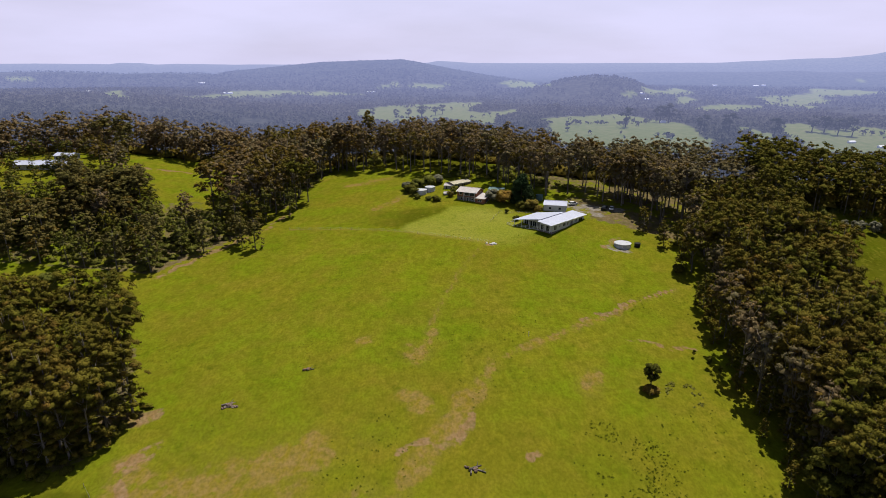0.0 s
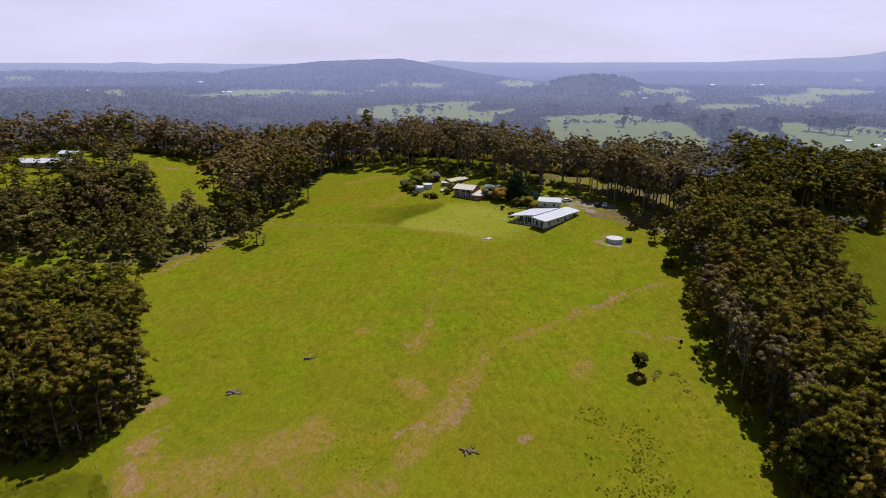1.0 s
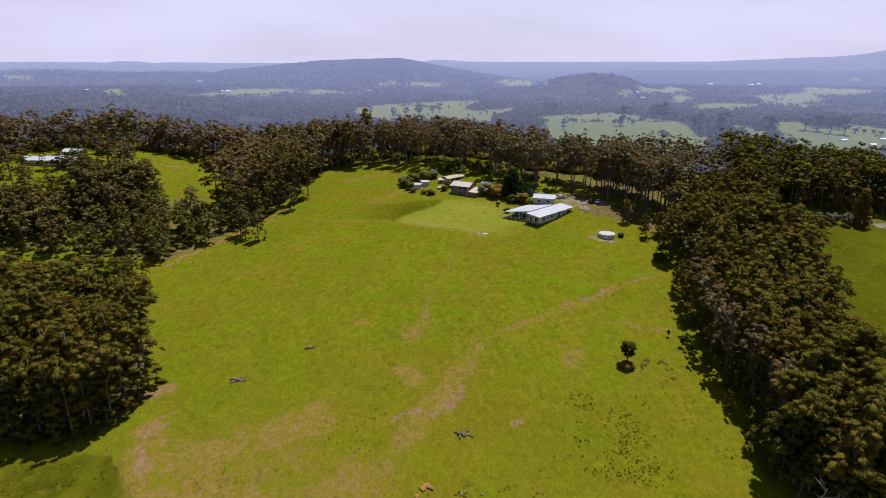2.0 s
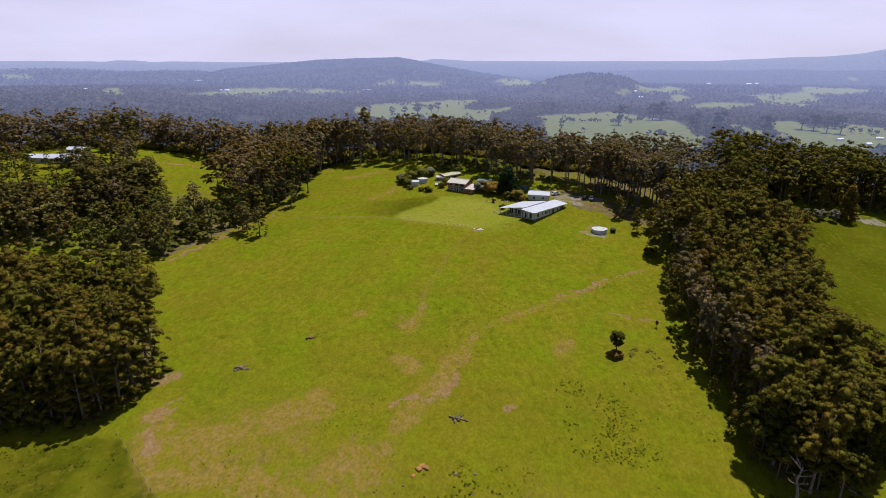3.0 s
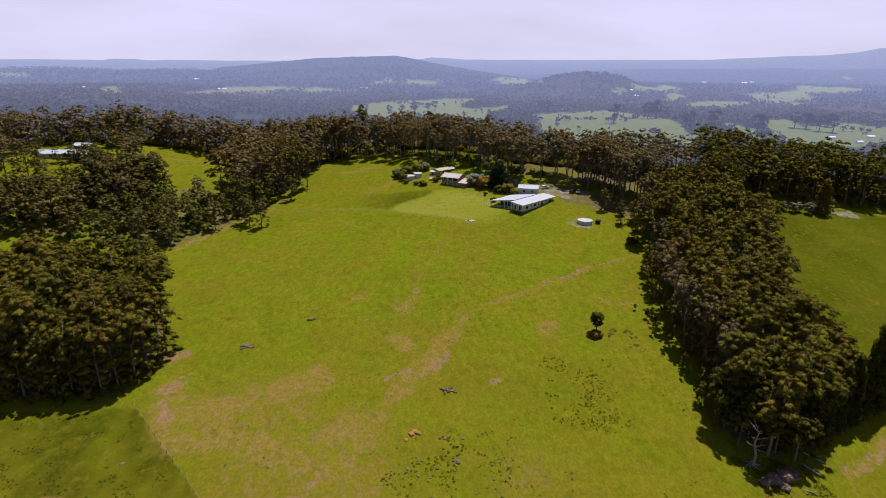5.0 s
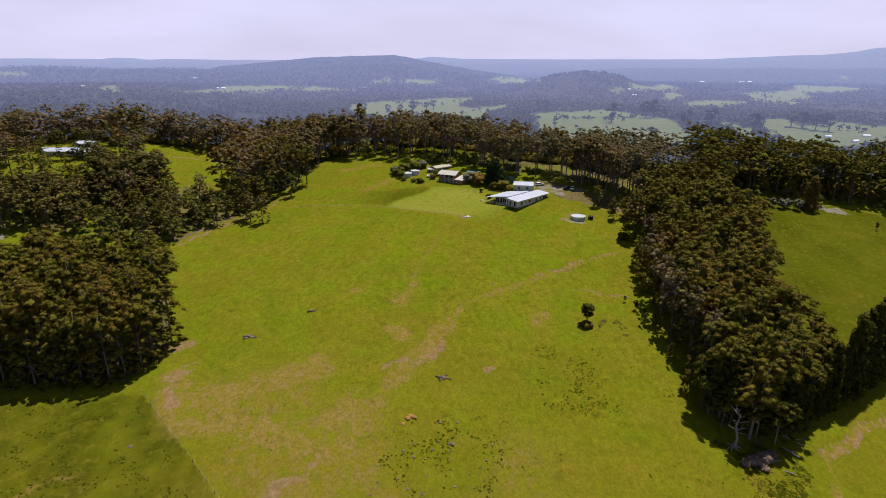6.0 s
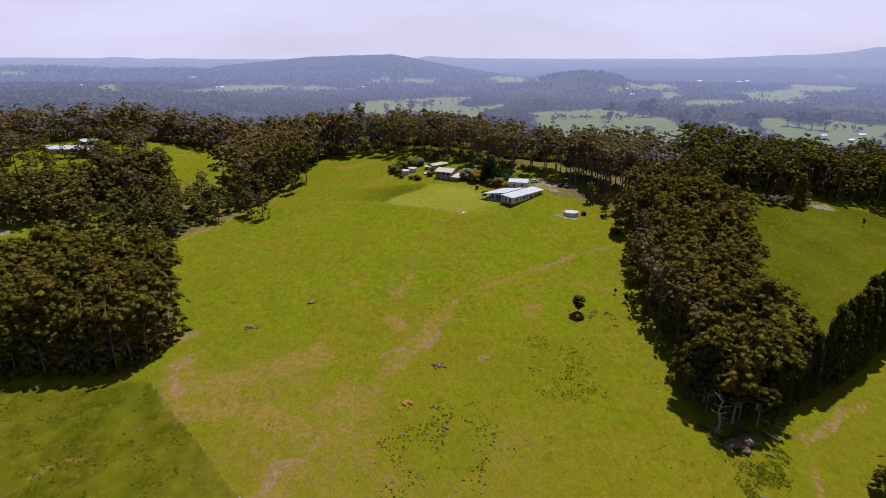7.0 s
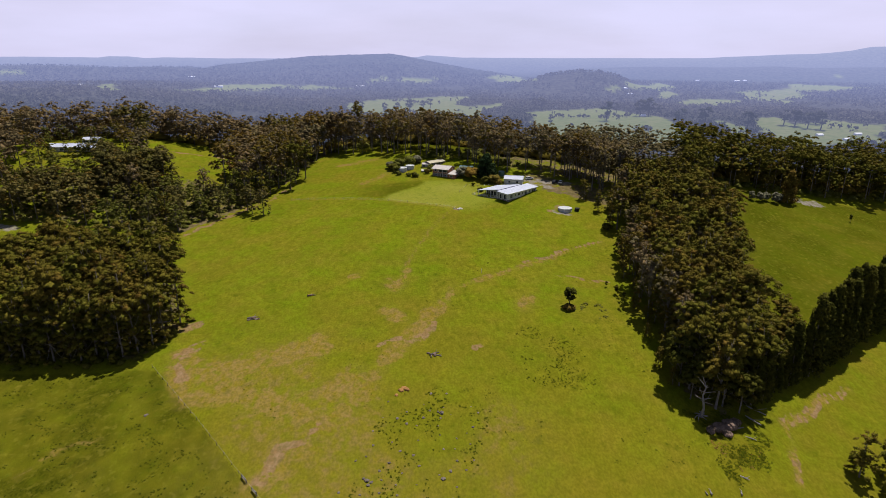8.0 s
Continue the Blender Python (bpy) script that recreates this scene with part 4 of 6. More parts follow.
woods("track_gums", "bronze gums standing close behind a dirt track", HAZED, [q for q in BELT_FAR if q[0] <= -92], rng, 0.84, 1.0, 0.8, LEAF_HAZED)
BELT_WEST = [q for q in BELT if q[0] <= -150 and q[1] <= 240]
BELT_LOW = [q for q in BELT if q[0] <= -118 and q[1] > 238 and q[1] < 275 and q not in GAP]
BELT_HIGH = [q for q in BELT_LOW if -0.60 < (q[0] - 3) / (q[1] + 26) < -0.485]
woods("western_woods", "dark dense eucalyptus woods behind a pasture", FULL, WEST, rng, 0.78, 0.94, 1.0, LEAF_HAZED)
woods("homestead_woods", "green mixed trees in front of a farm clearing", LOW, BELT_WEST, rng, 0.78, 1.0, 0.8, LEAF_OLIVE)
woods("clearing_woods", "lower green trees at the edge of a farm clearing", LOW, [q for q in BELT_LOW if q not in BELT_HIGH], rng, 0.58, 0.74, 0.8, LEAF_GREEN)
woods("farmside_woods", "tall olive gums beside a farm clearing", LOW, BELT_HIGH, rng, 0.86, 1.08, 0.9, LEAF_OLIVE)
CREST_WOOD = spaced(rng, [(-62, 366), (-14, 356), (30, 322), (48, 300), (80, 288), (108, 266), (120, 258), (140, 256), (150, 300), (80, 360), (-60, 410)], 7.6)
woods("crest_woods", "bronze-green eucalyptus woods along the crest", FULL, [q for q in CREST_WOOD if q[0] < 62], rng, 0.72, 0.9, 1.0, LEAF_HAZED)
woods("corner_woods", "olive eucalyptus woods at the corner of the crest", FULL, [q for q in CREST_WOOD if q[0] >= 62], rng, 0.56, 0.76, 1.0, LEAF_HAZED)
EAST = spaced(rng, [(142, 254), (168, 258), (200, 260), (330, 264), (345, 266), (345, 306), (240, 304), (150, 304)], 6.8)
woods("eastern_woods", "dark dense eucalyptus woods behind a pasture", FULL, EAST, rng, 0.74, 0.94, 1.0)


def undergrowth(name, label, places, rng, size, mat):
    """Low scrub under and beside the trees."""
    c = np.array([(x, y, height(x, y) + 0.1 * size) for x, y in places])
    r = size * rng.uniform(0.5, 1.2, len(c))
    at, way, mass = clumps(rng, c, r, 30, 0.8, -0.15)
    leaves = sprays(at, way, size * 0.2 * rng.uniform(0.6, 1.3, len(at)), rng)
    mesh = crown_mesh(name, lumpy_caps(c, r * 0.95, 0.8, rng, None, False), np.zeros(len(c)), leaves, mass, np.zeros(len(at)), [mat])
    return tagged(new(name, mesh), label, "undergrowth", kind="stuff")


BELTSIDE = spaced(rng, [(83, 104), (88, 130), (91, 166), (96, 226), (101, 226), (97, 166), (94, 130), (90, 104)], 3.4)
plant(EDGE, [(86, 224), (84, 215), (88, 207), (81, 229), (85, 199), (90, 217)], rng, 0.3, 0.46, "gum belt beside the paddock")
plant(LANKY, [(93.5, 211), (90, 203)], rng, 0.56, 0.6, "gum belt beside the paddock")
undergrowth("beltside_scrub", "dark green scrub along the foot of a gum belt", BELTSIDE, rng, 1.7, LEAF_GREEN)
FRONT = spaced(rng, [(-78, 124), (-84, 108), (-118, 106), (-140, 110), (-140, 122), (-90, 122)], 3.0) + spaced(rng, [(82, 96), (90, 90), (102, 98), (110, 128), (102, 128), (90, 104)], 3.2)
undergrowth("grove_scrub", "dark green scrub under the trees", FRONT, rng, 1.6, LEAF_WIND)
TRACKSIDE = spaced(rng, [(-112, 205), (-98, 233), (-84, 256), (-77, 290), (-66, 345), (-80, 345), (-96, 280), (-120, 225)], 4.0) + spaced(rng, [(-205, 214), (-112, 210), (-100, 235), (-120, 272), (-205, 272)], 3.8)
undergrowth("trackside_scrub", "green bushes between the gum trunks", TRACKSIDE, rng, 2.0, LEAF_GREEN)
CREST = spaced(rng, [(2, 300), (30, 290), (44, 276), (60, 276), (44, 296), (30, 314), (8, 318)], 4.2) + spaced(rng, [(-62, 352), (-24, 344), (-22, 350), (-62, 360)], 3.2) + spaced(rng, [(140, 258), (330, 266), (330, 272), (140, 266)], 4.0)
undergrowth("crest_scrub", "sunlit green bushes behind the tall gums", CREST, rng, 2.6, LEAF_GREEN)

RIDGE = spaced(rng, [(-110, 356), (-64, 360), (-18, 352), (34, 318), (50, 300), (74, 292), (106, 270), (116, 280), (80, 310), (44, 334), (-16, 372), (-110, 380)], 4.6) + spaced(rng, [(140, 268), (340, 276), (340, 300), (140, 292)], 5.2) + spaced(rng, [(-345, 356), (-110, 356), (-110, 372), (-345, 372)], 5.2)
undergrowth("ridge_thicket", "dark thicket filling the woods along the ridge", RIDGE, rng, 6.5, LEAF)


# ---- single trees and shrubs ----
def shrub(name, label, category, x, y, r, h, mat, seed, each=46, stem=0.08, low=0.1, leaf=0.34):
    """A bush of rounded clumps on short stems."""
    q = np.random.default_rng(seed)
    ob = thing(name, label, category, x, y, turn=q.uniform(0, 360))
    bm = bmesh.new()
    tube(bm, [(0, 0, -0.3), (0.05, 0, h * 0.4), (0.1, 0.05, h * 0.75)], [stem * 1.5, stem, stem * 0.5], 6)
    part("stem", bm, BARK, ob)
    k = max(8, int(9 * r))
    d = q.normal(size=(k, 3))
    d /= np.linalg.norm(d, axis=1, keepdims=True)
    c = np.stack([d[:, 0] * r * 0.66, d[:, 1] * r * 0.66, h * (low + 0.5 * (1 - low)) + d[:, 2] * h * (1 - low) * 0.36], -1)
    rr = r * q.uniform(0.32, 0.5, k)
    at, way, mass = clumps(q, c, rr, each, 0.85, -0.6)
    crown = new("crown", crown_mesh("crown", lumpy_caps(c, rr * 0.92, 0.85, q), np.zeros(k), sprays(at, way, leaf * q.uniform(0.6, 1.3, len(at)), q), mass, np.zeros(len(at)), [mat]))
    crown.parent = ob
    return ob


def conifer(name, label, seed, h, r, mat, each=30, power=0.62):
    """A dense upright evergreen, widest low down, with a ragged outline."""
    q = np.random.default_rng(seed)
    ob = thing(name, label, "tree", 0, 0, 0)
    bm = bmesh.new()
    tube(bm, [(0, 0, -0.4), (0, 0, h * 0.5), (0, 0, h * 0.95)], [0.28, 0.18, 0.04], 7)
    part("trunk", bm, BARK, ob)
    k = int(9 * h)
    u = q.uniform(0, 1, k)
    a = q.uniform(0, math.tau, k)
    reach = r * (1 - u) ** power * q.uniform(0.55, 1.0, k)
    c = np.stack([np.cos(a) * reach, np.sin(a) * reach, h * (0.06 + 0.9 * u)], -1)
    at, way, mass = clumps(q, c, r * 0.24 * q.uniform(0.7, 1.2, k), each, 1.2, -0.6)
    mass = mass + 0.8 * np.stack([at[:, 0], at[:, 1], 0.35 * r + 0 * at[:, 2]], -1) / r
    crown = new("crown", sheets_mesh("crown", at, way, 0.42 * q.uniform(0.6, 1.3, len(at)), q, [mat], mass=mass))
    crown.parent = ob
    return ob


WIND = [conifer("cypress_tree", "dense dark columnar cypress in a windbreak row", 71 + k, 27, 3.2, LEAF_WIND, 26, 0.42) for k in range(3)]
row = [(99 + 83 * s + rng.normal() * 0.6, 93 + 56 * s + rng.normal() * 0.6) for s in np.linspace(0, 1, 28)]
plant(WIND, row[:8], rng, 0.6, 0.84, "windbreak row of cypresses")
plant(WIND, row[8:], rng, 0.9, 1.16, "windbreak row of cypresses")
discard(WIND)
# darker windbreak leaf put on these gums to imitate the shaded belt front
DIM = [gum_tree(41 + k, 22, 5.6, 50, 40, leaf=0.4, bronze=0.3, bottom=0.08, trunk=0.3, mats=[LEAF_WIND, LEAF], label="leafy eucalyptus with leaf colour darkened for shade, by a windbreak") for k in range(2)]
plant(DIM, [(110, 108), (113, 114), (116, 123), (118, 132), (112, 128), (121, 118)], rng, 0.55, 0.72, "small gums below the windbreak")
plant(DIM, [(80, 104), (83, 100), (80.5, 94), (84, 96), (89, 92), (93, 90), (96, 97), (102, 105), (86, 104), (79, 99), (88, 97), (91, 95)], rng, 0.66, 0.9, "gum belt beside the paddock")
plant(DIM, [(95, 93), (103, 112), (97, 98)], rng, 0.55, 0.7, "small gums below the windbreak")
plant(EDGE, [(116.5, 72), (121, 66), (125, 73), (131, 68)], rng, 0.48, 0.62, "small gums below the windbreak")
plant(LOW, [(-75.4, 226), (-82, 230), (-86, 236), (-70, 262), (-38.5, 327.4)], rng, 0.62, 0.72, "single gums along the pasture edge")
plant(TALL, [(-66, 283), (-70, 275), (88, 197)], rng, 0.7, 0.8, "single gums along the pasture edge")
cone = conifer("golden_conifer", "dense cone-shaped golden-olive tree at a pasture corner", 79, 17, 4.4, LEAF_BRONZE, 40, 0.55)
cone.matrix_basis = pose(192, 245.5, height(192, 245.5))
plant(EDGE, [(186, 256)], rng, 0.7, 0.75, "trees at the far corner of a side pasture")
discard(ALL + DIM)
pine = conifer("conifer_tree", "broad dark green conifer beside the house garden", 81, 12.5, 5.6, LEAF_DARK, 80, 0.42)
pine.matrix_basis = pose(35, 258, height(35, 258))
small = shrub("young_tree", "young dark round-crowned tree alone in the paddock", "tree", 54, 135.5, 2.2, 7.4, LEAF_WIND, 95, each=110, stem=0.12, low=0.28, leaf=0.24)
small.matrix_basis = pose(54, 135.5, height(54, 135.5))
for x, y, s in ((73, 145, 0.5), (75, 142, 0.42), (70.5, 149, 0.34), (218.5, 233.2, 0.55)):
    copy_thing(small, pose(x, y, height(x, y), 0, 0, 77 * x)).scale = (0.7 * s, 0.62 * s, s)
shrub("shrub", "brown heap of dead brush at the foot of a young tree", "brush heap", 53.6, 134.0, 2.1, 1.3, LEAF_RUST, 92, low=0.0)
for x, y, r, h in ((84.5, 83.5, 2.0, 1.0), (87.5, 84.5, 2.2, 1.1), (82, 82.6, 1.5, 0.8), (90, 86, 1.5, 0.8), (86, 81.8, 1.3, 0.6)):
    shrub("brush_heap", "tangled heap of dead pinkish-grey brush at a fallen root plate", "brush heap", x, y, r, h, BRUSH, int(97 + x), each=150, low=0.0, leaf=0.3)
for k, (x, y, r, h, mat, text) in enumerate((
        (27, 258.5, 4.0, 5.6, LEAF_RUST, "rounded rust-green garden shrub"), (22.5, 262, 3.4, 5.0, LEAF_GREY, "greyish garden shrub beside a house"),
        (38.5, 250.5, 3.2, 4.2, LEAF_RUST, "rusty orange garden shrub"), (34, 250.5, 2.2, 3.4, LEAF_WIND, "dark olive garden shrub"), (41, 247, 2.0, 3.0, LEAF_RUST, "rusty orange garden shrub"),
        (27.5, 247, 0.9, 2.0, LEAF_WIND, "small dark sapling on the lawn"), (3.5, 270, 1.7, 2.4, LEAF_RUST, "orange shrub beside the brick house"), (5.5, 274.5, 2.0, 3.0, LEAF_GREEN, "green shrub beside the brick house"),
        (-13.5, 275.5, 2.4, 3.2, LEAF_GREEN, "green shrub beside water tanks"), (-16, 281, 3.0, 3.6, LEAF_WIND, "dark shrub beside water tanks"), (-12.5, 285, 3.4, 4.6, LEAF_GREEN, "bright green shrub beside water tanks"),
        (-7, 288, 3.6, 5.2, LEAF_GREEN, "tall green shrub behind water tanks"), (-17.5, 286, 2.8, 3.6, LEAF_GREY, "grey bare-looking shrub beside tanks"), (-2.5, 292, 3.0, 4.0, LEAF_GREY, "pale grey shrub behind a shed"),
        (-12, 271, 1.6, 1.8, LEAF_GREEN, "low green shrub on the lawn edge"), (-6.5, 268, 1.5, 1.6, LEAF_GREEN, "low green shrub on the lawn edge"), (-3.5, 266, 1.9, 2.2, LEAF_WIND, "dark green shrub on the lawn edge"),
        (-2, 265.5, 1.4, 1.6, LEAF_GREEN, "low green shrub on the lawn edge"), (30.5, 238.5, 1.5, 1.8, LEAF_WIND, "dark shrub beside the deck"), (83, 196, 2.2, 2.6, LEAF_WIND, "dark bush under a tree"),
        (172, 244, 2.0, 4.6, LEAF_GREY, "tall greyish scrub bush at a pasture corner"), (176, 243, 2.2, 5.4, LEAF_GREY, "tall greyish scrub bush at a pasture corner"), (180, 244.5, 2.0, 4.8, LEAF_GREY, "tall greyish scrub bush at a pasture corner"), (184, 243, 2.3, 5.8, LEAF_GREY, "tall greyish scrub bush at a pasture corner"), (187.5, 245, 1.8, 4.4, LEAF_GREY, "tall greyish scrub bush at a pasture corner"), (-128, 190, 3.0, 4.0, LEAF_GREEN, "bright green bush in rough pasture"),
        (-140, 196, 3.4, 4.4, LEAF_GREEN, "bright green bush in rough pasture"), (-120, 200, 2.6, 3.4, LEAF_GREEN, "bright green bush in rough pasture"))):
    shrub("shrub", text, "bush", x, y, r, h, mat, 100 + k)


# ---- distant woods ----
def far_woods(name, label, r0, r1, count, crown, mat, seed, sprays=9):
    q = np.random.default_rng(seed)
    a = np.radians(q.uniform(-42, 42, count * 3))
    r = np.sqrt(q.uniform(r0 * r0, r1 * r1, count * 3))
    x, y = r * np.sin(a), r * np.cos(a)
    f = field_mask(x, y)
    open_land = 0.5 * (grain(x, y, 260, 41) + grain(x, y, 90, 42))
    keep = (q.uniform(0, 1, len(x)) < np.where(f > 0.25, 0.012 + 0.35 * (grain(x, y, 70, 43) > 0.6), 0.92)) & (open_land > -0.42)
    x, y = x[keep][:count], y[keep][:count]
    s = crown * q.uniform(0.6, 1.3, len(x))
    c = np.stack([x, y, terrain(x, y) + s * 0.9], -1)
    n = len(c)
    d = q.normal(size=(n * sprays, 3))
    d /= np.linalg.norm(d, axis=1, keepdims=True)
    d[:, 2] = np.where(d[:, 2] < -0.35, -d[:, 2], d[:, 2])
    ss = np.repeat(s, sprays)
    at = np.repeat(c, sprays, 0) + d * ss[:, None] * np.array([0.75, 0.75, 0.8])
    mesh = sheets_mesh(name, at, d + 0.35 * q.normal(size=d.shape), ss * 0.95 * q.uniform(0.7, 1.2, len(ss)), q, [mat], long=1.25, mass=d * np.array([0.8, 0.8, 1.0]) + np.array([0, 0, 0.7]))
    return tagged(new(name, mesh), label, "woods", kind="stuff")


far_woods("valley_woods", "grey-green woods in the valley with painted haze glow", 700, 2300, 19000, 5.4, FAR_LEAF, 61, 6)
far_woods("far_valley_woods", "woods across the far valley, blued by painted haze glow", 2200, 3250, 17000, 5.2, FAR_LEAF, 62, 4)
far_woods("hill_woods", "woods on the far hills, blued by painted haze glow", 3200, 3440, 5000, 3.6, FAR_LEAF, 63, 3)


def far_tree(x, y, r, h, seed):
    """A broad paddock tree far down in the valley."""
    q = np.random.default_rng(seed)
    ob = thing("distant_tree", "dark paddock tree in a valley field with painted haze glow", "tree", x, y, group="paddock trees in the valley")
    bm = bmesh.new()
    tube(bm, [(0, 0, -1), (0.1 * r, 0, h * 0.35), (0, 0, h * 0.7)], [0.09 * r, 0.07 * r, 0.03 * r], 6)
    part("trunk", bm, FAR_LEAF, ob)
    d = q.normal(size=(13, 3))
    d /= np.linalg.norm(d, axis=1, keepdims=True)
    c = np.stack([d[:, 0] * r * 0.62, d[:, 1] * r * 0.62, h * 0.6 + d[:, 2] * h * 0.28], -1)
    rr = r * q.uniform(0.3, 0.48, 13)
    at, way, mass = clumps(q, c, rr, 22, 0.8, -0.5)
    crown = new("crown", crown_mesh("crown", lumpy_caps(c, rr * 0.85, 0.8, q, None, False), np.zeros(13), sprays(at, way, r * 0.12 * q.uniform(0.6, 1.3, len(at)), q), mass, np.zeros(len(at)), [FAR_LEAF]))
    crown.parent = ob


for k, (x, y, r, h) in enumerate(FAR_TREES):
    far_tree(x, y, r, h, 300 + k)


# ---- buildings ----
def wall_run(parent, length, tall, thick, at, turn, openings, mat, base=0.0, name="wall"):
    """A straight wall with openings (from, to, sill, head); each gets a window with a frame and a pane. Local x along the wall, y inwards."""
    m = pose(at[0], at[1], base, 0, 0, turn)
    bm = bmesh.new()
    xs = sorted({0.0, length, *(v for o in openings for v in o[:2])})
    zs = sorted({0.0, tall, *(v for o in openings for v in o[2:] if v > 0.03)})
    solid = {(i, k) for i in range(len(xs) - 1) for k in range(len(zs) - 1) if not any(o[0] < (xs[i] + xs[i + 1]) / 2 < o[1] and o[2] < (zs[k] + zs[k + 1]) / 2 < o[3] for o in openings)}
    corner = {}

    def at_grid(i, y, k):
        if (i, y, k) not in corner:
            corner[i, y, k] = bm.verts.new((xs[i], y, zs[k]))
        return corner[i, y, k]

    for i, k in solid:
        around = [(i, k), (i + 1, k), (i + 1, k + 1), (i, k + 1)]
        bm.faces.new([at_grid(u, 0, v) for u, v in around])
        bm.faces.new([at_grid(u, thick, v) for u, v in around[::-1]])
        for j, beside in enumerate(((i, k - 1), (i + 1, k), (i, k + 1), (i - 1, k))):
            if beside not in solid:
                (u0, v0), (u1, v1) = around[j], around[(j + 1) % 4]
                bm.faces.new((at_grid(u1, 0, v1), at_grid(u0, 0, v0), at_grid(u0, thick, v0), at_grid(u1, thick, v1)))
    wall = part(name, bm, mat, parent)
    wall.matrix_basis = m
    for x0, x1, z0, z1 in openings:
        bm = bmesh.new()
        e = 0.07
        for c in ((x0, x0 + e, z0, z1), (x1 - e, x1, z0, z1), (x0 + e, x1 - e, z0, z0 + e), (x0 + e, x1 - e, z1 - e, z1)):
            box(bm, c[0], c[1], -0.03, thick * 0.6, c[2], c[3])
        if x1 - x0 > 1.4:
            box(bm, (x0 + x1) / 2 - 0.03, (x0 + x1) / 2 + 0.03, 0.0, thick * 0.5, z0 + e, z1 - e)
        win = part("window", bm, POST_WHITE, parent)
        win.matrix_basis = m
        bm = bmesh.new()
        box(bm, x0 + e, x1 - e, thick * 0.4, thick * 0.4 + 0.02, z0 + e, z1 - e)
        part("pane", bm, GLASS_DARK, win)
    return wall


def slab(corners, thick):
    """A sheet through four corners, that much thick."""
    bm = bmesh.new()
    top = [bm.verts.new(c) for c in corners]
    low = [bm.verts.new((c[0], c[1], c[2] - thick)) for c in corners]
    bm.faces.new(top)
    bm.faces.new(low[::-1])
    for k in range(4):
        bm.faces.new((top[k], low[k], low[(k + 1) % 4], top[(k + 1) % 4]))
    bmesh.ops.recalc_face_normals(bm, faces=bm.faces)
    return bm


def shell(parent, x0, x1, y0, y1, tall, mat, holes, base=0.0, thick=0.2):
    """Four walls round a rectangle; holes by side: south, east, north, west."""
    wall_run(parent, x1 - x0, tall, thick, (x0, y0), 0, holes.get("south", []), mat, base)
    wall_run(parent, y1 - y0 - 2 * thick, tall, thick, (x1, y0 + thick), 90, holes.get("east", []), mat, base)
    wall_run(parent, x1 - x0, tall, thick, (x1, y1), 180, holes.get("north", []), mat, base)
    wall_run(parent, y1 - y0 - 2 * thick, tall, thick, (x0, y1 - thick), 270, holes.get("west", []), mat, base)


def gable(parent, x0, x1, y0, y1, eave, ridge, over, mat, wall_mat, base=0.0):
    """A gabled roof with its ridge along x: two slopes, a ridge cap, gutters and two gable ends."""
    mid = (y0 + y1) / 2
    drop = (ridge - eave) / (mid - y0) * over
    for a, b in ((y0 - over, mid), (y1 + over, mid)):
        part("roof", slab([(x0 - over, a, base + eave - drop), (x1 + over, a, base + eave - drop), (x1 + over, b, base + ridge), (x0 - over, b, base + ridge)], 0.10), mat, parent)
        bm = bmesh.new()
        s = -1 if a < mid else 1
        box(bm, x0 - over, x1 + over, min(a, a + s * 0.14), max(a, a + s * 0.14), base + eave - drop - 0.16, base + eave - drop - 0.02)
        part("gutter", bm, POST_WHITE, parent)
    bm = bmesh.new()
    tube(bm, [(x0 - over, mid, base + ridge + 0.02), (x1 + over, mid, base + ridge + 0.02)], [0.12, 0.12], 6)
    part("ridge_cap", bm, mat, parent)
    for x, s in ((x0, 1), (x1, -1)):
        bm = bmesh.new()
        pts = [(x, y0, base + eave - 0.1), (x, y1, base + eave - 0.1), (x, mid, base + ridge - 0.12)]
        v = [bm.verts.new(c) for c in pts] + [bm.verts.new((c[0] + s * 0.18, c[1], c[2])) for c in pts]
        for f in ((0, 1, 2), (5, 4, 3), (0, 3, 4, 1), (1, 4, 5, 2), (2, 5, 3, 0)):
            bm.faces.new([v[i] for i in f])
        bmesh.ops.recalc_face_normals(bm, faces=bm.faces)
        part("gable_wall", bm, wall_mat, parent)


def rail(parent, a, b, z, tall=1.0, gap=1.6):
    """Posts with a top rail and a lower rail between two points."""
    d = Vector((b[0] - a[0], b[1] - a[1], 0))
    k = max(1, round(d.length / gap))
    for i in range(k + 1):
        x, y = a[0] + d.x * i / k, a[1] + d.y * i / k
        bm = bmesh.new()
        box(bm, x - 0.05, x + 0.05, y - 0.05, y + 0.05, z, z + tall)
        part("railing_post", bm, POST_WHITE, parent)
    for h in (tall, tall * 0.5):
        bm = bmesh.new()
        tube(bm, [(a[0], a[1], z + h), (b[0], b[1], z + h)], [0.05, 0.05], 6)
        part("rail", bm, POST_WHITE, parent)


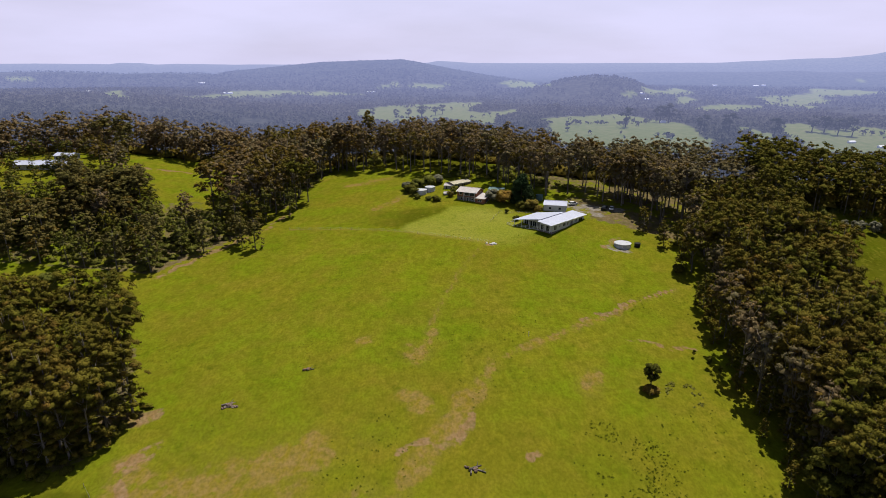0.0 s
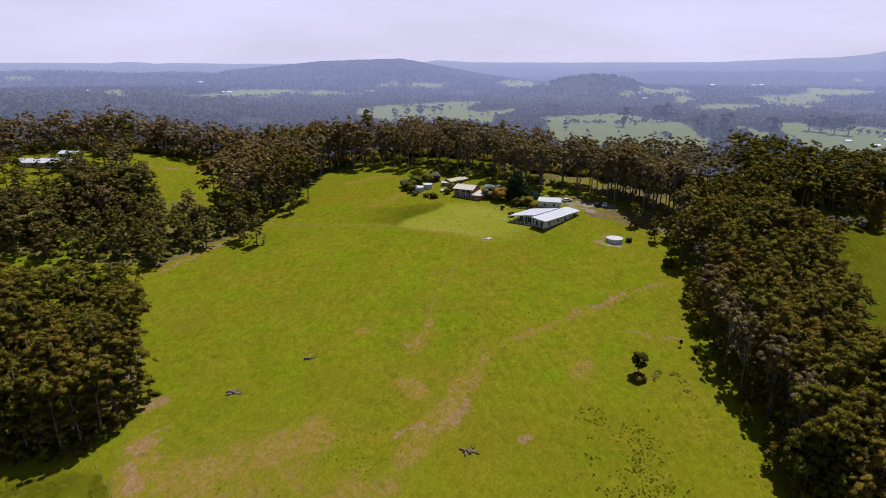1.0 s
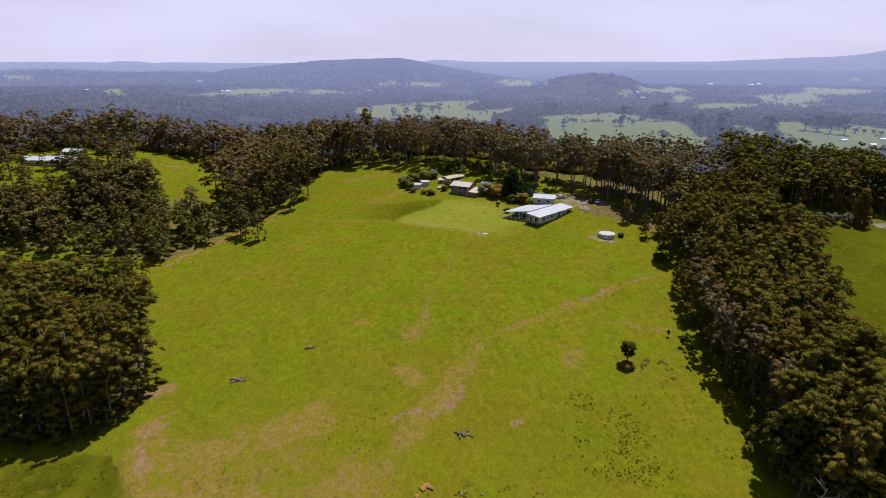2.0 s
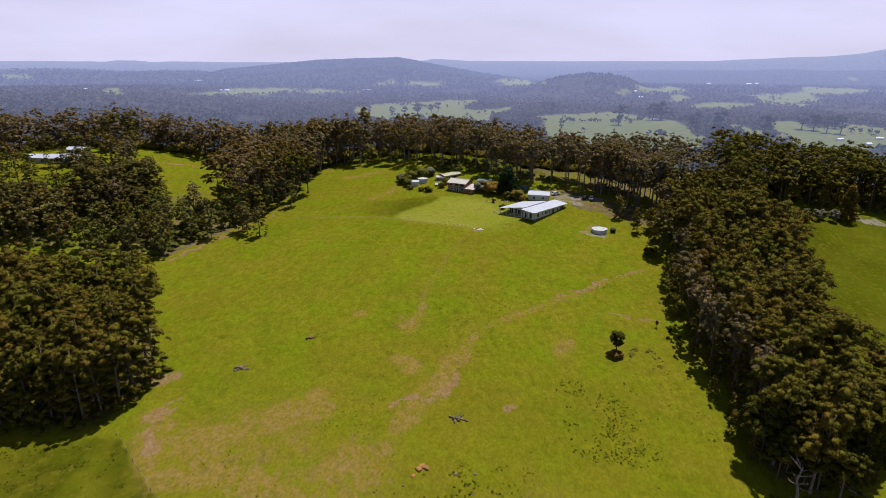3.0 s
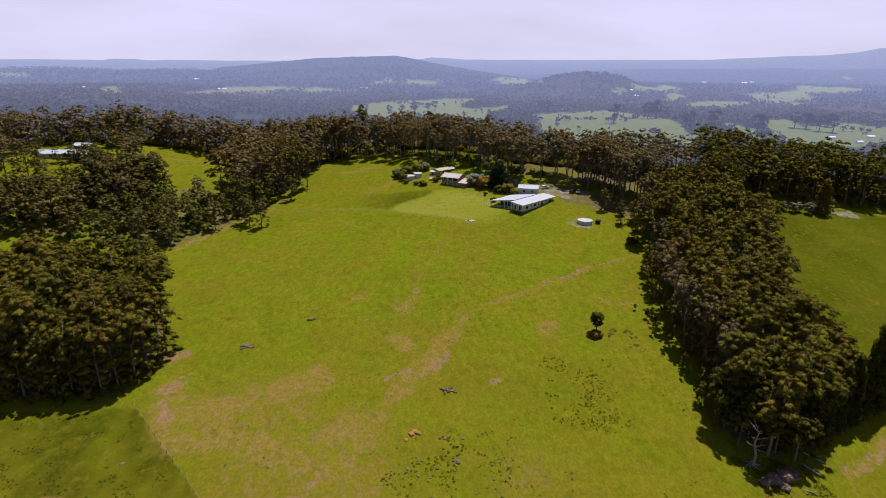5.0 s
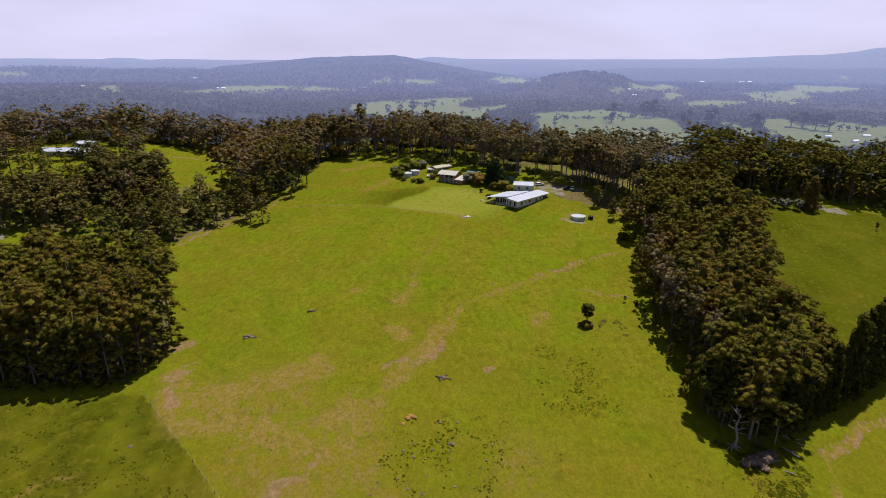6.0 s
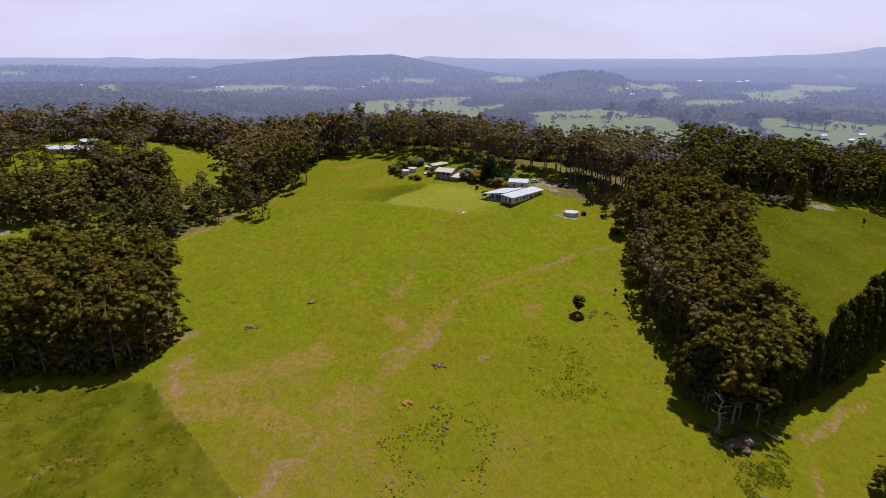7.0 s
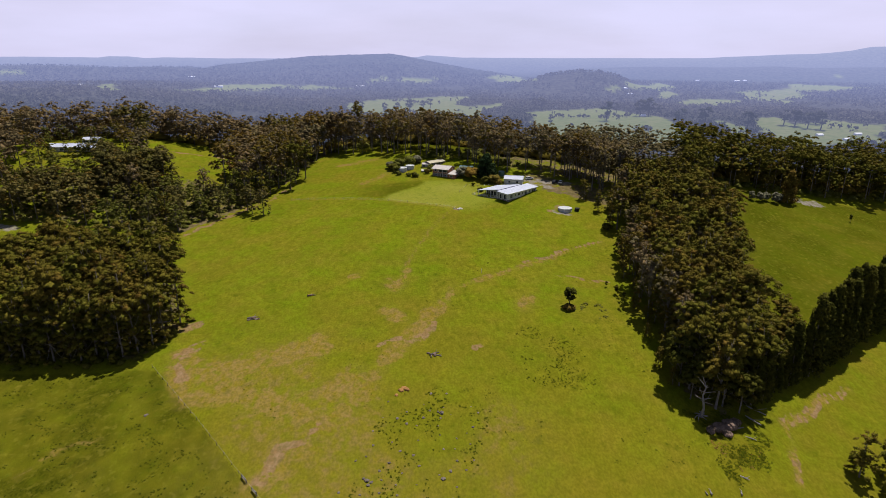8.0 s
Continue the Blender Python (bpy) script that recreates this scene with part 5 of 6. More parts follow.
def white_house():
    """Long low house: a narrow wing and a broad glazed wing under skillion roofs, on a deck."""
    ob = thing("house", "long low white house with pale skillion steel roofs and a deck", "house", 42.5, 223.4, 1.1, 45)
    f = 0.55
    bm = bmesh.new()
    box(bm, 0.9, 23.6, 0.25, 6.2, -1.6, f)
    part("foundation", bm, BLOCK, ob)
    shell(ob, 0.9, 23.6, 0.2, 6.3, 2.9, WHITE_WALL, {
        "south": [(1.4, 3.2, 0.5, 2.3), (5.0, 5.8, 0.9, 2.2), (7.4, 9.4, 0.9, 2.2), (10.6, 11.4, 0.9, 2.2), (12.9, 14.6, 0.05, 2.2), (16.6, 17.6, 0.9, 2.2), (19.0, 21.6, 0.05, 2.2)],
        "west": [(0.5, 2.3, 0.05, 2.3), (3.0, 5.0, 0.05, 2.3)], "east": [(1.5, 2.6, 0.9, 2.2)]}, f)
    part("roof", slab([(-0.9, -0.6, 3.7), (24.4, -0.6, 3.7), (24.4, 6.38, 4.3), (-0.9, 6.38, 4.3)], 0.16), WHITE_ROOF, ob)
    bm = bmesh.new()
    box(bm, -0.9, 24.4, -0.76, -0.602, 3.5, 3.72)
    part("gutter", bm, POST_WHITE, ob)
    # broad wing
    bm = bmesh.new()
    box(bm, 2.5, 12.5, 6.6, 15.4, -1.4, f)
    part("foundation", bm, BLOCK, ob)
    shell(ob, 2.4, 12.6, 6.66, 15.5, 3.0, WHITE_WALL, {
        "west": [(0.4, 2.3, 0.05, 2.4), (2.5, 4.4, 0.05, 2.4), (4.6, 6.5, 0.05, 2.4), (6.7, 8.3, 0.05, 2.4)], "north": [(2.0, 4.0, 0.8, 2.1), (6.5, 8.6, 0.05, 2.2)], "east": [(4, 5, 0.9, 2.1)]}, f)
    part("roof", slab([(1.4, 6.3, 4.62), (18.6, 6.3, 4.62), (12.9, 16.6, 3.6), (-3.4, 16.4, 3.6)], 0.16), WHITE_ROOF, ob)
    # wall at the roof step, coloured dark glass to imitate its shade
    bm = bmesh.new()
    box(bm, 2.2, 17.8, 6.42, 6.62, 3.4, 4.44)
    part("clerestory_wall", bm, GLASS_DARK, ob)
    for y in (7.4, 10.4, 13.4, 16.0):
        bm = bmesh.new()
        x = 1.45 - (y - 7.05) * 0.492
        box(bm, x, x + 0.14, y - 0.07, y + 0.07, f, 3.44 + (16.4 - y) * 0.1)
        part("veranda_post", bm, POST_WHITE, ob)
    # deck boards
    for k in range(42):
        bm = bmesh.new()
        box(bm, -3.6 + k * 0.14, -3.6 + k * 0.14 + 0.125, max(6.8, 16.3 - k * 0.14 * 2.0), 19.5 if k < 26 else 15.66, f - 0.12, f - 0.02)
        part("deck_board", bm, TIMBER, ob)
    for k in range(24):
        bm = bmesh.new()
        box(bm, 0.1, 8.5, 15.7 + k * 0.16, 15.7 + k * 0.16 + 0.145, f - 0.12, f - 0.02)
        part("deck_board", bm, TIMBER, ob)
    for x, y in ((0.9, 7.4), (-1.2, 11.8), (-3.3, 16.2), (-3.4, 19.3), (0.2, 19.3), (4, 19.3), (8.3, 19.3)):
        bm = bmesh.new()
        box(bm, x - 0.1, x + 0.1, y - 0.1, y + 0.1, -1.6, f - 0.12)
        part("deck_stump", bm, TIMBER, ob)
    part("deck_fascia", slab([(-3.72, 16.1, f), (1.05, 6.65, f), (1.15, 6.72, f), (-3.62, 16.2, f)], 0.45), POST_WHITE, ob)
    rail(ob, (1.0, 7.0), (-3.5, 16.2), f)
    rail(ob, (-3.5, 16.2), (-3.5, 19.4), f)
    rail(ob, (-3.5, 19.4), (8.4, 19.4), f)
    bm = bmesh.new()
    box(bm, -0.6, 0.88, 0.3, 6.2, f - 0.15, f)
    part("porch_floor", bm, TIMBER, ob)
    for y in (0.4, 3.2, 6.1):
        bm = bmesh.new()
        box(bm, -0.55, -0.41, y - 0.07, y + 0.07, f, 3.7 + y * 0.086 - 0.16)
        part("porch_post", bm, POST_WHITE, ob)
    return ob


def white_shed():
    ob = thing("shed", "white gabled steel shed with two small windows behind the house", "shed", 43.6, 249.2, 4.2, -15)
    shell(ob, 0, 9.6, 0, 7.0, 3.1, WHITE_WALL, {"south": [(2.2, 3.3, 1.0, 2.1), (6.3, 7.4, 1.0, 2.1)], "east": [(1.6, 4.6, 0.02, 2.5)]}, -0.3)
    gable(ob, 0, 9.6, 0, 7.0, 2.8, 3.9, 0.25, WHITE_ROOF, WHITE_WALL)
    return ob


def brick_house():
    ob = thing("house", "two-storey red brick house with a weathered grey steel roof", "house", 6.6, 266.0, 4.7, -28)
    shell(ob, 0, 9.4, 0, 8.0, 2.3, BLOCK, {"south": [(1.5, 2.6, 0.9, 1.9), (4.8, 5.8, 0.02, 2.0), (7.0, 8.2, 0.9, 1.9)]})
    shell(ob, 0, 9.4, 0, 8.0, 2.4, BRICK, {"south": [(1.0, 2.4, 0.7, 2.0), (3.6, 8.8, 0.5, 2.0)], "east": [(4.5, 6.0, 0.7, 2.0)], "west": [(2.5, 4.5, 0.7, 2.0)]}, 2.303)
    gable(ob, 0, 9.4, 0, 8.0, 4.7, 6.0, 0.5, GREY_ROOF, BRICK)
    for x in (3.4, 6.1, 8.9):
        bm = bmesh.new()
        box(bm, x - 0.06, x + 0.06, -0.42, -0.30, 0, 4.5)
        part("veranda_post", bm, POST_WHITE, ob)
    # lean-to wing
    shell(ob, 9.6, 14.0, -1.0, 6.0, 2.3, BRICK, {"south": [(1.2, 3.0, 0.9, 1.9)], "east": [(2.0, 4.2, 0.02, 2.0)]})
    part("roof", slab([(9.5, -1.5, 2.5), (14.5, -1.5, 2.5), (14.5, 6.4, 3.5), (9.5, 6.4, 3.5)], 0.12), GREY_ROOF, ob)
    return ob


def simple_shed(label, x, y, turn, l, w, eave, ridge, roof, wall, doors):
    ob = thing("shed", label, "shed", x, y, None, turn)
    shell(ob, 0, l, 0, w, eave + 0.3, wall, doors, -0.3, 0.12)
    gable(ob, 0, l, 0, w, eave, ridge, 0.3, roof, wall)
    return ob


def water_tank(x, y, r, tall, mat, label, dome=0.25, pipe=True):
    """Round tank of ribbed steel under a shallow cone."""
    ob = thing("water_tank", label, "water tank", x, y, group="water tanks")
    bm = bmesh.new()
    k, levels = 36, 14
    rings = []
    for i in range(levels + 1):
        rr = r * (1 + (0.012 if i % 2 else 0.0))
        rings.append([bm.verts.new((rr * math.cos(j * math.tau / k), rr * math.sin(j * math.tau / k), -0.7 + (tall + 0.7) * i / levels)) for j in range(k)])
    for lo, hi in zip(rings, rings[1:]):
        for j in range(k):
            bm.faces.new((lo[j], lo[(j + 1) % k], hi[(j + 1) % k], hi[j]))
    part("tank_wall", bm, mat, ob)
    bm = bmesh.new()
    edge = [bm.verts.new((r * 1.03 * math.cos(j * math.tau / k), r * 1.03 * math.sin(j * math.tau / k), tall)) for j in range(k)]
    top = bm.verts.new((0, 0, tall + dome))
    for j in range(k):
        bm.faces.new((edge[j], edge[(j + 1) % k], top))
    part("tank_roof", bm, mat, ob)
    bm = bmesh.new()
    tube(bm, [(r * 1.03 * math.cos(j * math.tau / k), r * 1.03 * math.sin(j * math.tau / k), tall) for j in range(k + 1)], [0.06] * (k + 1), 5)
    part("rim", bm, mat, ob)
    bm = bmesh.new()
    box(bm, r * 0.35, r * 0.35 + 0.6, -0.3, 0.3, tall + dome * 0.3, tall + dome * 0.8)
    part("hatch", bm, mat, ob)
    if pipe:
        bm = bmesh.new()
        tube(bm, [(-r * 0.3, -r * 1.0, tall * 0.9), (-r * 0.3, -r * 1.06, tall * 0.2), (-r * 0.2, -r * 1.1, 0)], [0.05, 0.05, 0.05], 6)
        part("pipe", bm, POST_WHITE, ob)
    return ob


def car(x, y, turn, mat, label):
    """A parked car: shaped body, glasshouse, wheels and lamps."""
    ob = thing("car", label, "car", x, y, None, turn, "parked cars")
    bm = bmesh.new()
    prof = [(-2.2, 0.35), (-2.25, 0.75), (-2.1, 0.95), (-1.2, 1.0), (1.0, 1.02), (2.0, 0.92), (2.2, 0.7), (2.15, 0.35)]
    left, right = [bm.verts.new((a, -0.9, b)) for a, b in prof], [bm.verts.new((a, 0.9, b)) for a, b in prof]
    bm.faces.new(left)
    bm.faces.new(right[::-1])
    for i in range(len(prof)):
        j = (i + 1) % len(prof)
        bm.faces.new((left[i], right[i], right[j], left[j]))
    bmesh.ops.recalc_face_normals(bm, faces=bm.faces)
    bmesh.ops.bevel(bm, geom=bm.edges[:], offset=0.06, segments=2, affect="EDGES")
    part("body", bm, mat, ob)
    for name, m, x0, x1, w0, w1, z0, z1 in (("glasshouse", GLASS_DARK, -1.9, 1.2, 0.84, 0.68, 0.98, 1.46), ("roof", mat, -1.55, 0.55, 0.70, 0.66, 1.44, 1.52)):
        bm = bmesh.new()
        v = box(bm, x0, x1, -w0, w0, z0, z1)
        for q in v[4:]:
            q.co.x = q.co.x * 0.78 - 0.1
            q.co.y *= w1 / w0
        part(name, bm, m, ob)
    for wx in (-1.35, 1.35):
        for wy in (-0.86, 0.86):
            bm = bmesh.new()
            tube(bm, [(wx, wy - 0.11, 0.33), (wx, wy + 0.11, 0.33)], [0.33, 0.33], 14)
            wheel = part("wheel", bm, RUBBER, ob)
            bm = bmesh.new()
            tube(bm, [(wx, wy - 0.12, 0.33), (wx, wy + 0.12, 0.33)], [0.19, 0.19], 10)
            part("rim", bm, STEEL, wheel)
    for wy in (-0.65, 0.65):
        bm = bmesh.new()
        box(bm, 2.08, 2.2, wy - 0.17, wy + 0.17, 0.68, 0.84)
        part("headlight", bm, POST_WHITE, ob)
    return ob


white_house()
white_shed()
brick_house()
simple_shed("tan-roofed open farm shed behind the brick house", 5.2, 280.5, 42, 11.5, 5.5, 2.5, 3.2, TAN_ROOF, TIMBER, {"south": [(1, 4, 0.02, 2.2), (5, 8, 0.02, 2.2)]})
simple_shed("small grey steel garden shed", 0.6, 281.8, -12, 4.2, 3.6, 1.9, 2.4, GREY_ROOF, GREY_WALL, {"south": [(0.6, 1.6, 0.02, 1.8)]})
simple_shed("low grey steel lean-to shed on the lawn", 0.5, 272.5, -8, 4.2, 2.6, 1.0, 1.5, GREY_ROOF, GREY_WALL, {})
simple_shed("pale green garden greenhouse behind the brick house", 21.5, 273.5, -20, 7.0, 4.0, 1.5, 2.1, TANK_GREEN, GREY_WALL, {"south": [(1, 3, 0.5, 1.3)]})
water_tank(68.6, 215.4, 3.1, 1.35, TANK_WHITE, "large round pale steel water tank on bare earth")
water_tank(74.3, 215.5, 1.1, 1.3, BLACK, "small black plastic tank beside a large pale tank", 0.1, False)
water_tank(-10.5, 277.0, 2.7, 2.1, TANK_WHITE, "round pale blue-grey steel tank beside shrubs", 0.3)
water_tank(-6.2, 280.4, 2.4, 2.1, TANK_WHITE, "round pale steel tank beside shrubs", 0.3)
water_tank(43.6, 261.5, 1.6, 2.2, TANK_GREEN, "round dark green steel tank behind a shed", 0.25, False)
car(57.6, 255.2, 20, CAR_WHITE, "white car parked on gravel behind a shed")
car(73.5, 250.5, 70, CAR_WHITE, "white car parked on gravel under tall gums")
car(70.4, 250.8, 60, CAR_DARK, "dark car parked on gravel under tall gums")


def homestead():
    """Long white building and barn in the western clearing."""
    ob = thing("farmhouse", "long white farm building with a pale steel roof and veranda", "house", -221, 301.5, 13.3, 2)
    shell(ob, 0, 31, 0, 8, 2.6, WHITE_WALL, {"south": [(a, a + 1.8, 0.6, 2.1) for a in (14, 17, 20, 23, 26)] + [(2, 4, 0.6, 2.1), (7, 9, 0.6, 2.1)]}, -0.8)
    gable(ob, 0, 31, 0, 8, 2.3, 3.7, 0.6, WHITE_ROOF, WHITE_WALL)
    for x in range(13, 32, 3):
        bm = bmesh.new()
        box(bm, x - 0.06, x + 0.06, -1.9, -1.78, -0.8, 2.0)
        part("veranda_post", bm, POST_WHITE, ob)
    part("veranda_roof", slab([(12.5, -2.1, 1.95), (31.4, -2.1, 1.95), (31.4, -0.1, 2.2), (12.5, -0.1, 2.2)], 0.08), WHITE_ROOF, ob)
    barn = thing("barn", "pale-roofed dark open barn in a clearing", "barn", -212, 322, 14.3, -8)
    shell(barn, 0, 10.5, 0, 6.5, 3.2, GREY_WALL, {"south": [(0.8, 4.6, 0.02, 2.7), (5.4, 9.6, 0.02, 2.7)]}, -0.5)
    gable(barn, 0, 10.5, 0, 6.5, 2.8, 3.9, 0.4, WHITE_ROOF, GREY_WALL)


homestead()


# ---- far farms in the valley ----
def far_farm(x, y, turn, l, w):
    ob = thing("distant_farmhouse", "distant white farm building in the valley with painted haze glow", "house", x, y, None, turn, "farms in the valley")
    bm = bmesh.new()
    box(bm, 0, l, 0, w, -2, 3.5)
    part("wall", bm, FAR_WALL, ob)
    for a in (0 - 0.6, w + 0.6):
        part("roof", slab([(-0.6, a, 3.3), (l + 0.6, a, 3.3), (l + 0.6, w / 2, 5.6), (-0.6, w / 2, 5.6)], 0.2), FAR_WALL, ob)


# far walls and roofs take the same painted haze glow
FAR_WALL = distance("distant_white_haze", (0.70, 0.70, 0.74), (0.55, 0.55, 0.6), 8)
for x, y, turn, l, w in FAR_FARMS:
    far_farm(x, y, turn, l, w)


# ---- fences ----
def fence(name, label, line, gap, tall=1.15, thick=0.055, wires=3, mat=None):
    """Timber posts with wires, following the ground."""
    ob = thing(name, label, "fence", *line[0])
    base = ob.matrix_basis.translation.copy()
    tops = []
    bm = bmesh.new()
    tube(bm, [(0, 0, -0.5), (0, 0, tall)], [thick * 1.15, thick], 6)
    first = None
    for (x0, y0), (x1, y1) in zip(line, line[1:]):
        k = max(1, round(math.hypot(x1 - x0, y1 - y0) / gap))
        for i in range(k + 1 if (x1, y1) == line[-1] else k):
            x, y = x0 + (x1 - x0) * i / k, y0 + (y1 - y0) * i / k
            at = Vector((x, y, height(x, y))) - base
            if first is None:
                first = post = part("post", bm, mat or TIMBER, ob)
            else:
                post = new("post", first.data)
                post.parent = ob
            post.location = at
            tops.append(at)
    for w in range(wires):
        bm = bmesh.new()
        tube(bm, [p + Vector((0, 0, tall * (0.95 - 0.3 * w))) for p in tops], [0.008] * len(tops), 4)
        part("wire", bm, STEEL, ob)
    return ob


fence("fence", "post and wire fence across the paddock", [(-66, 245), (-15, 230.5), (18, 217.8)], 5)
fence("fence", "post and wire fence beside rough grass", [(-77, 105), (-34, 58.5), (4, 16), (30, -14)], 4, mat=BARK, wires=2)
fence("fence", "post and wire fence along the garden", [(20, 238), (24, 247), (41, 245.5)], 3)


def panel_gate(x, y, turn):
    ob = thing("hurdle", "short pale timber hurdle beside the fence", "fence panel", x, y, None, turn, "hurdles on the fence line")
    for px in (-1.1, 1.1):
        bm = bmesh.new()
        box(bm, px - 0.08, px + 0.08, -0.08, 0.08, -0.3, 1.2)
        part("post", bm, DEAD, ob)
    for z in (0.35, 0.75, 1.1):
        bm = bmesh.new()
        box(bm, -1.02, 1.02, -0.05, 0.05, z - 0.09, z + 0.09)
        part("rail", bm, DEAD, ob)


def marker_post(x, y):
    ob = thing("marker_post", "short white-painted marker post in the pasture", "post", x, y)
    bm = bmesh.new()
    tube(bm, [(0, 0, -0.4), (0, 0, 1.5), (0, 0, 1.62)], [0.09, 0.09, 0.05], 8)
    part("post", bm, POST_WHITE, ob)
    bm = bmesh.new()
    tube(bm, [(0, 0, 1.1), (0, 0, 1.3)], [0.095, 0.095], 8)
    part("band", bm, STEEL, ob)


marker_post(25, 156.5)
panel_gate(-37.7, 62.5, -47)
panel_gate(-34.3, 58.8, -47)


# ---- rocks, logs and litter in the paddock ----
def rock_mesh(seed, mat):
    q = random.Random(seed)
    bm = bmesh.new()
    bmesh.ops.create_icosphere(bm, subdivisions=2, radius=1)
    for v in bm.verts:
        v.co *= 1 + 0.5 * noise.noise(v.co * 1.3 + Vector((seed, 0, 0)))
        v.co.z *= 0.55
    mesh = bpy.data.meshes.new("rock")
    bm.to_mesh(mesh)
    bm.free()
    mesh.materials.append(mat)
    return mesh


ROCKS = [rock_mesh(k, ROCK) for k in range(4)]
OCHRE = [rock_mesh(9 + k, ORANGE_ROCK) for k in range(2)]


def rock(x, y, s, meshes, label, group):
    ob = tagged(new("rock", meshes[rng.integers(len(meshes))]), label, "rock", group)
    ob.matrix_basis = pose(x, y, height(x, y) + 0.1 * s, 0, 0, rng.uniform(0, 360))
    ob.scale = (s, s * rng.uniform(0.7, 1.2), s * rng.uniform(0.7, 1.1))


for x, y in spaced(rng, [(-16, 58), (14, 56), (20, 84), (12, 92), (-6, 90)], 2.6, 300)[:52]:
    rock(x, y, rng.uniform(0.16, 0.42), ROCKS, "grey granite stone half sunk in grass", "stones in the paddock")
for x, y in ((-9, 62.5), (-8, 62), (-8.6, 61.2), (7.9, 84.3), (8.8, 84), (-70, 84.5), (-53.5, 129), (-52.5, 128.6), (-54.4, 128.7), (9, 63)):
    rock(x, y, rng.uniform(0.4, 0.75), ROCKS, "grey granite boulder in grass", "boulders in the paddock")
for x, y in ((-2.3, 92.5), (-1.6, 93.2), (-0.6, 92.6), (-3.6, 90.5), (-37.5, 142.6), (-36.3, 142.9)):
    rock(x, y, rng.uniform(0.5, 0.9), OCHRE, "orange earthy stone in grass", "orange stones in the paddock")
for x, y in ((16.8, 217.4), (18.2, 217.0), (19.4, 217.4), (20.2, 216.8), (18.8, 216.4)):
    rock(x, y, rng.uniform(0.4, 0.7), [rock_mesh(31, CONCRETE)], "pale broken concrete lump in a pile", "pile of pale rubble")


def log(x, y, turn, l, r, label, mat=None):
    ob = thing("log", label, "log", x, y, None, turn)
    bm = bmesh.new()
    tube(bm, [(-l / 2, 0, r * 0.7), (-l * 0.1, 0.12 * l * 0.3, r * 0.9), (l / 2, 0, r * 0.6)], [r, r * 0.9, r * 0.6], 8)
    part("trunk", bm, mat or DEAD, ob)
    bm = bmesh.new()
    tube(bm, [(l * 0.1, 0, r), (l * 0.3, l * 0.14, r * 2.5), (l * 0.4, l * 0.3, r * 3)], [r * 0.5, r * 0.3, 0.02], 6)
    part("branch", bm, mat or DEAD, ob)


for x, y, turn, l, r in ((7.0, 108.4, 30, 3.2, 0.25), (8.2, 107.6, -20, 2.4, 0.2), (6.2, 107.5, 80, 2.0, 0.2), (-36.5, 142.4, 10, 3.0, 0.25), (-54, 129.6, 25, 3.4, 0.22), (95, 88, -60, 7.0, 0.25),
                         (97, 92, -50, 9.0, 0.22), (90, 84, 20, 4.0, 0.2), (92, 81, -35, 3.0, 0.18), (84, 68, -40, 2.6, 0.2), (73.4, 63, 80, 1.8, 0.22), (81.3, 63.6, 70, 1.7, 0.22), (72.2, 62.6, 95, 1.0, 0.2), (54.8, 133.4, 15, 2.6, 0.18)):
    if x < 60:
        log(x, y, turn, l, r, "dark weathered branch lying in grass", BARK)
    else:
        log(x, y, turn, l, r, "bleached fallen log lying in grass")
for x, y, r, h in ((7.2, 107.9, 0.8, 0.3), (5.2, 108.6, 0.5, 0.25), (-36.7, 142.7, 0.7, 0.3), (-53.6, 129.2, 0.9, 0.35), (-51.8, 128.6, 0.6, 0.25), (-54.9, 128.2, 0.5, 0.25)):
    shrub("brush_heap", "small dark heap of dead branches in the pasture", "brush heap", x, y, r, h, BRUSH, int(200 + y), each=60, low=0.0, leaf=0.14)


def dead_tree(x, y):
    """Bleached dead tree with forked bare branches and spreading roots."""
    q = random.Random(5)
    ob = thing("dead_tree", "bleached dead tree with bare forked branches at the wood edge", "tree", x, y)
    bm = bmesh.new()
    tube(bm, [(0, 0, -0.4), (0.3, -0.2, 3), (-0.3, 0.2, 6.5), (0.4, 0.1, 10)], [0.45, 0.32, 0.24, 0.12], 8)
    part("trunk", bm, DEAD, ob)
    for k in range(11):
        a, z = q.uniform(0, math.tau), q.uniform(4, 9.6)
        l = q.uniform(1.6, 3.6)
        p0, p1 = Vector((0, 0, z)), Vector((math.cos(a) * l * 0.5, math.sin(a) * l * 0.5, z + 0.6))
        p2 = p1 + Vector((math.cos(a + 0.5) * l * 0.5, math.sin(a + 0.5) * l * 0.5, q.uniform(0.2, 1.4)))
        bm = bmesh.new()
        tube(bm, [p0, p1, p2], [0.13, 0.08, 0.02], 5)
        tube(bm, [p1, p1 + Vector((math.cos(a - 0.7) * l * 0.4, math.sin(a - 0.7) * l * 0.4, 0.5))], [0.06, 0.015], 5)
        part("branch", bm, DEAD, ob)
    for k in range(8):
        a = k * math.tau / 8 + q.uniform(-0.3, 0.3)
        l = q.uniform(2, 4)
        bm = bmesh.new()
        tube(bm, [(0, 0, 0.8), (math.cos(a) * l * 0.5, math.sin(a) * l * 0.5, 0.5), (math.cos(a + 0.3) * l, math.sin(a + 0.3) * l, 0.15)], [0.22, 0.13, 0.03], 6)
        part("root", bm, DEAD, ob)


dead_tree(81, 87.5)


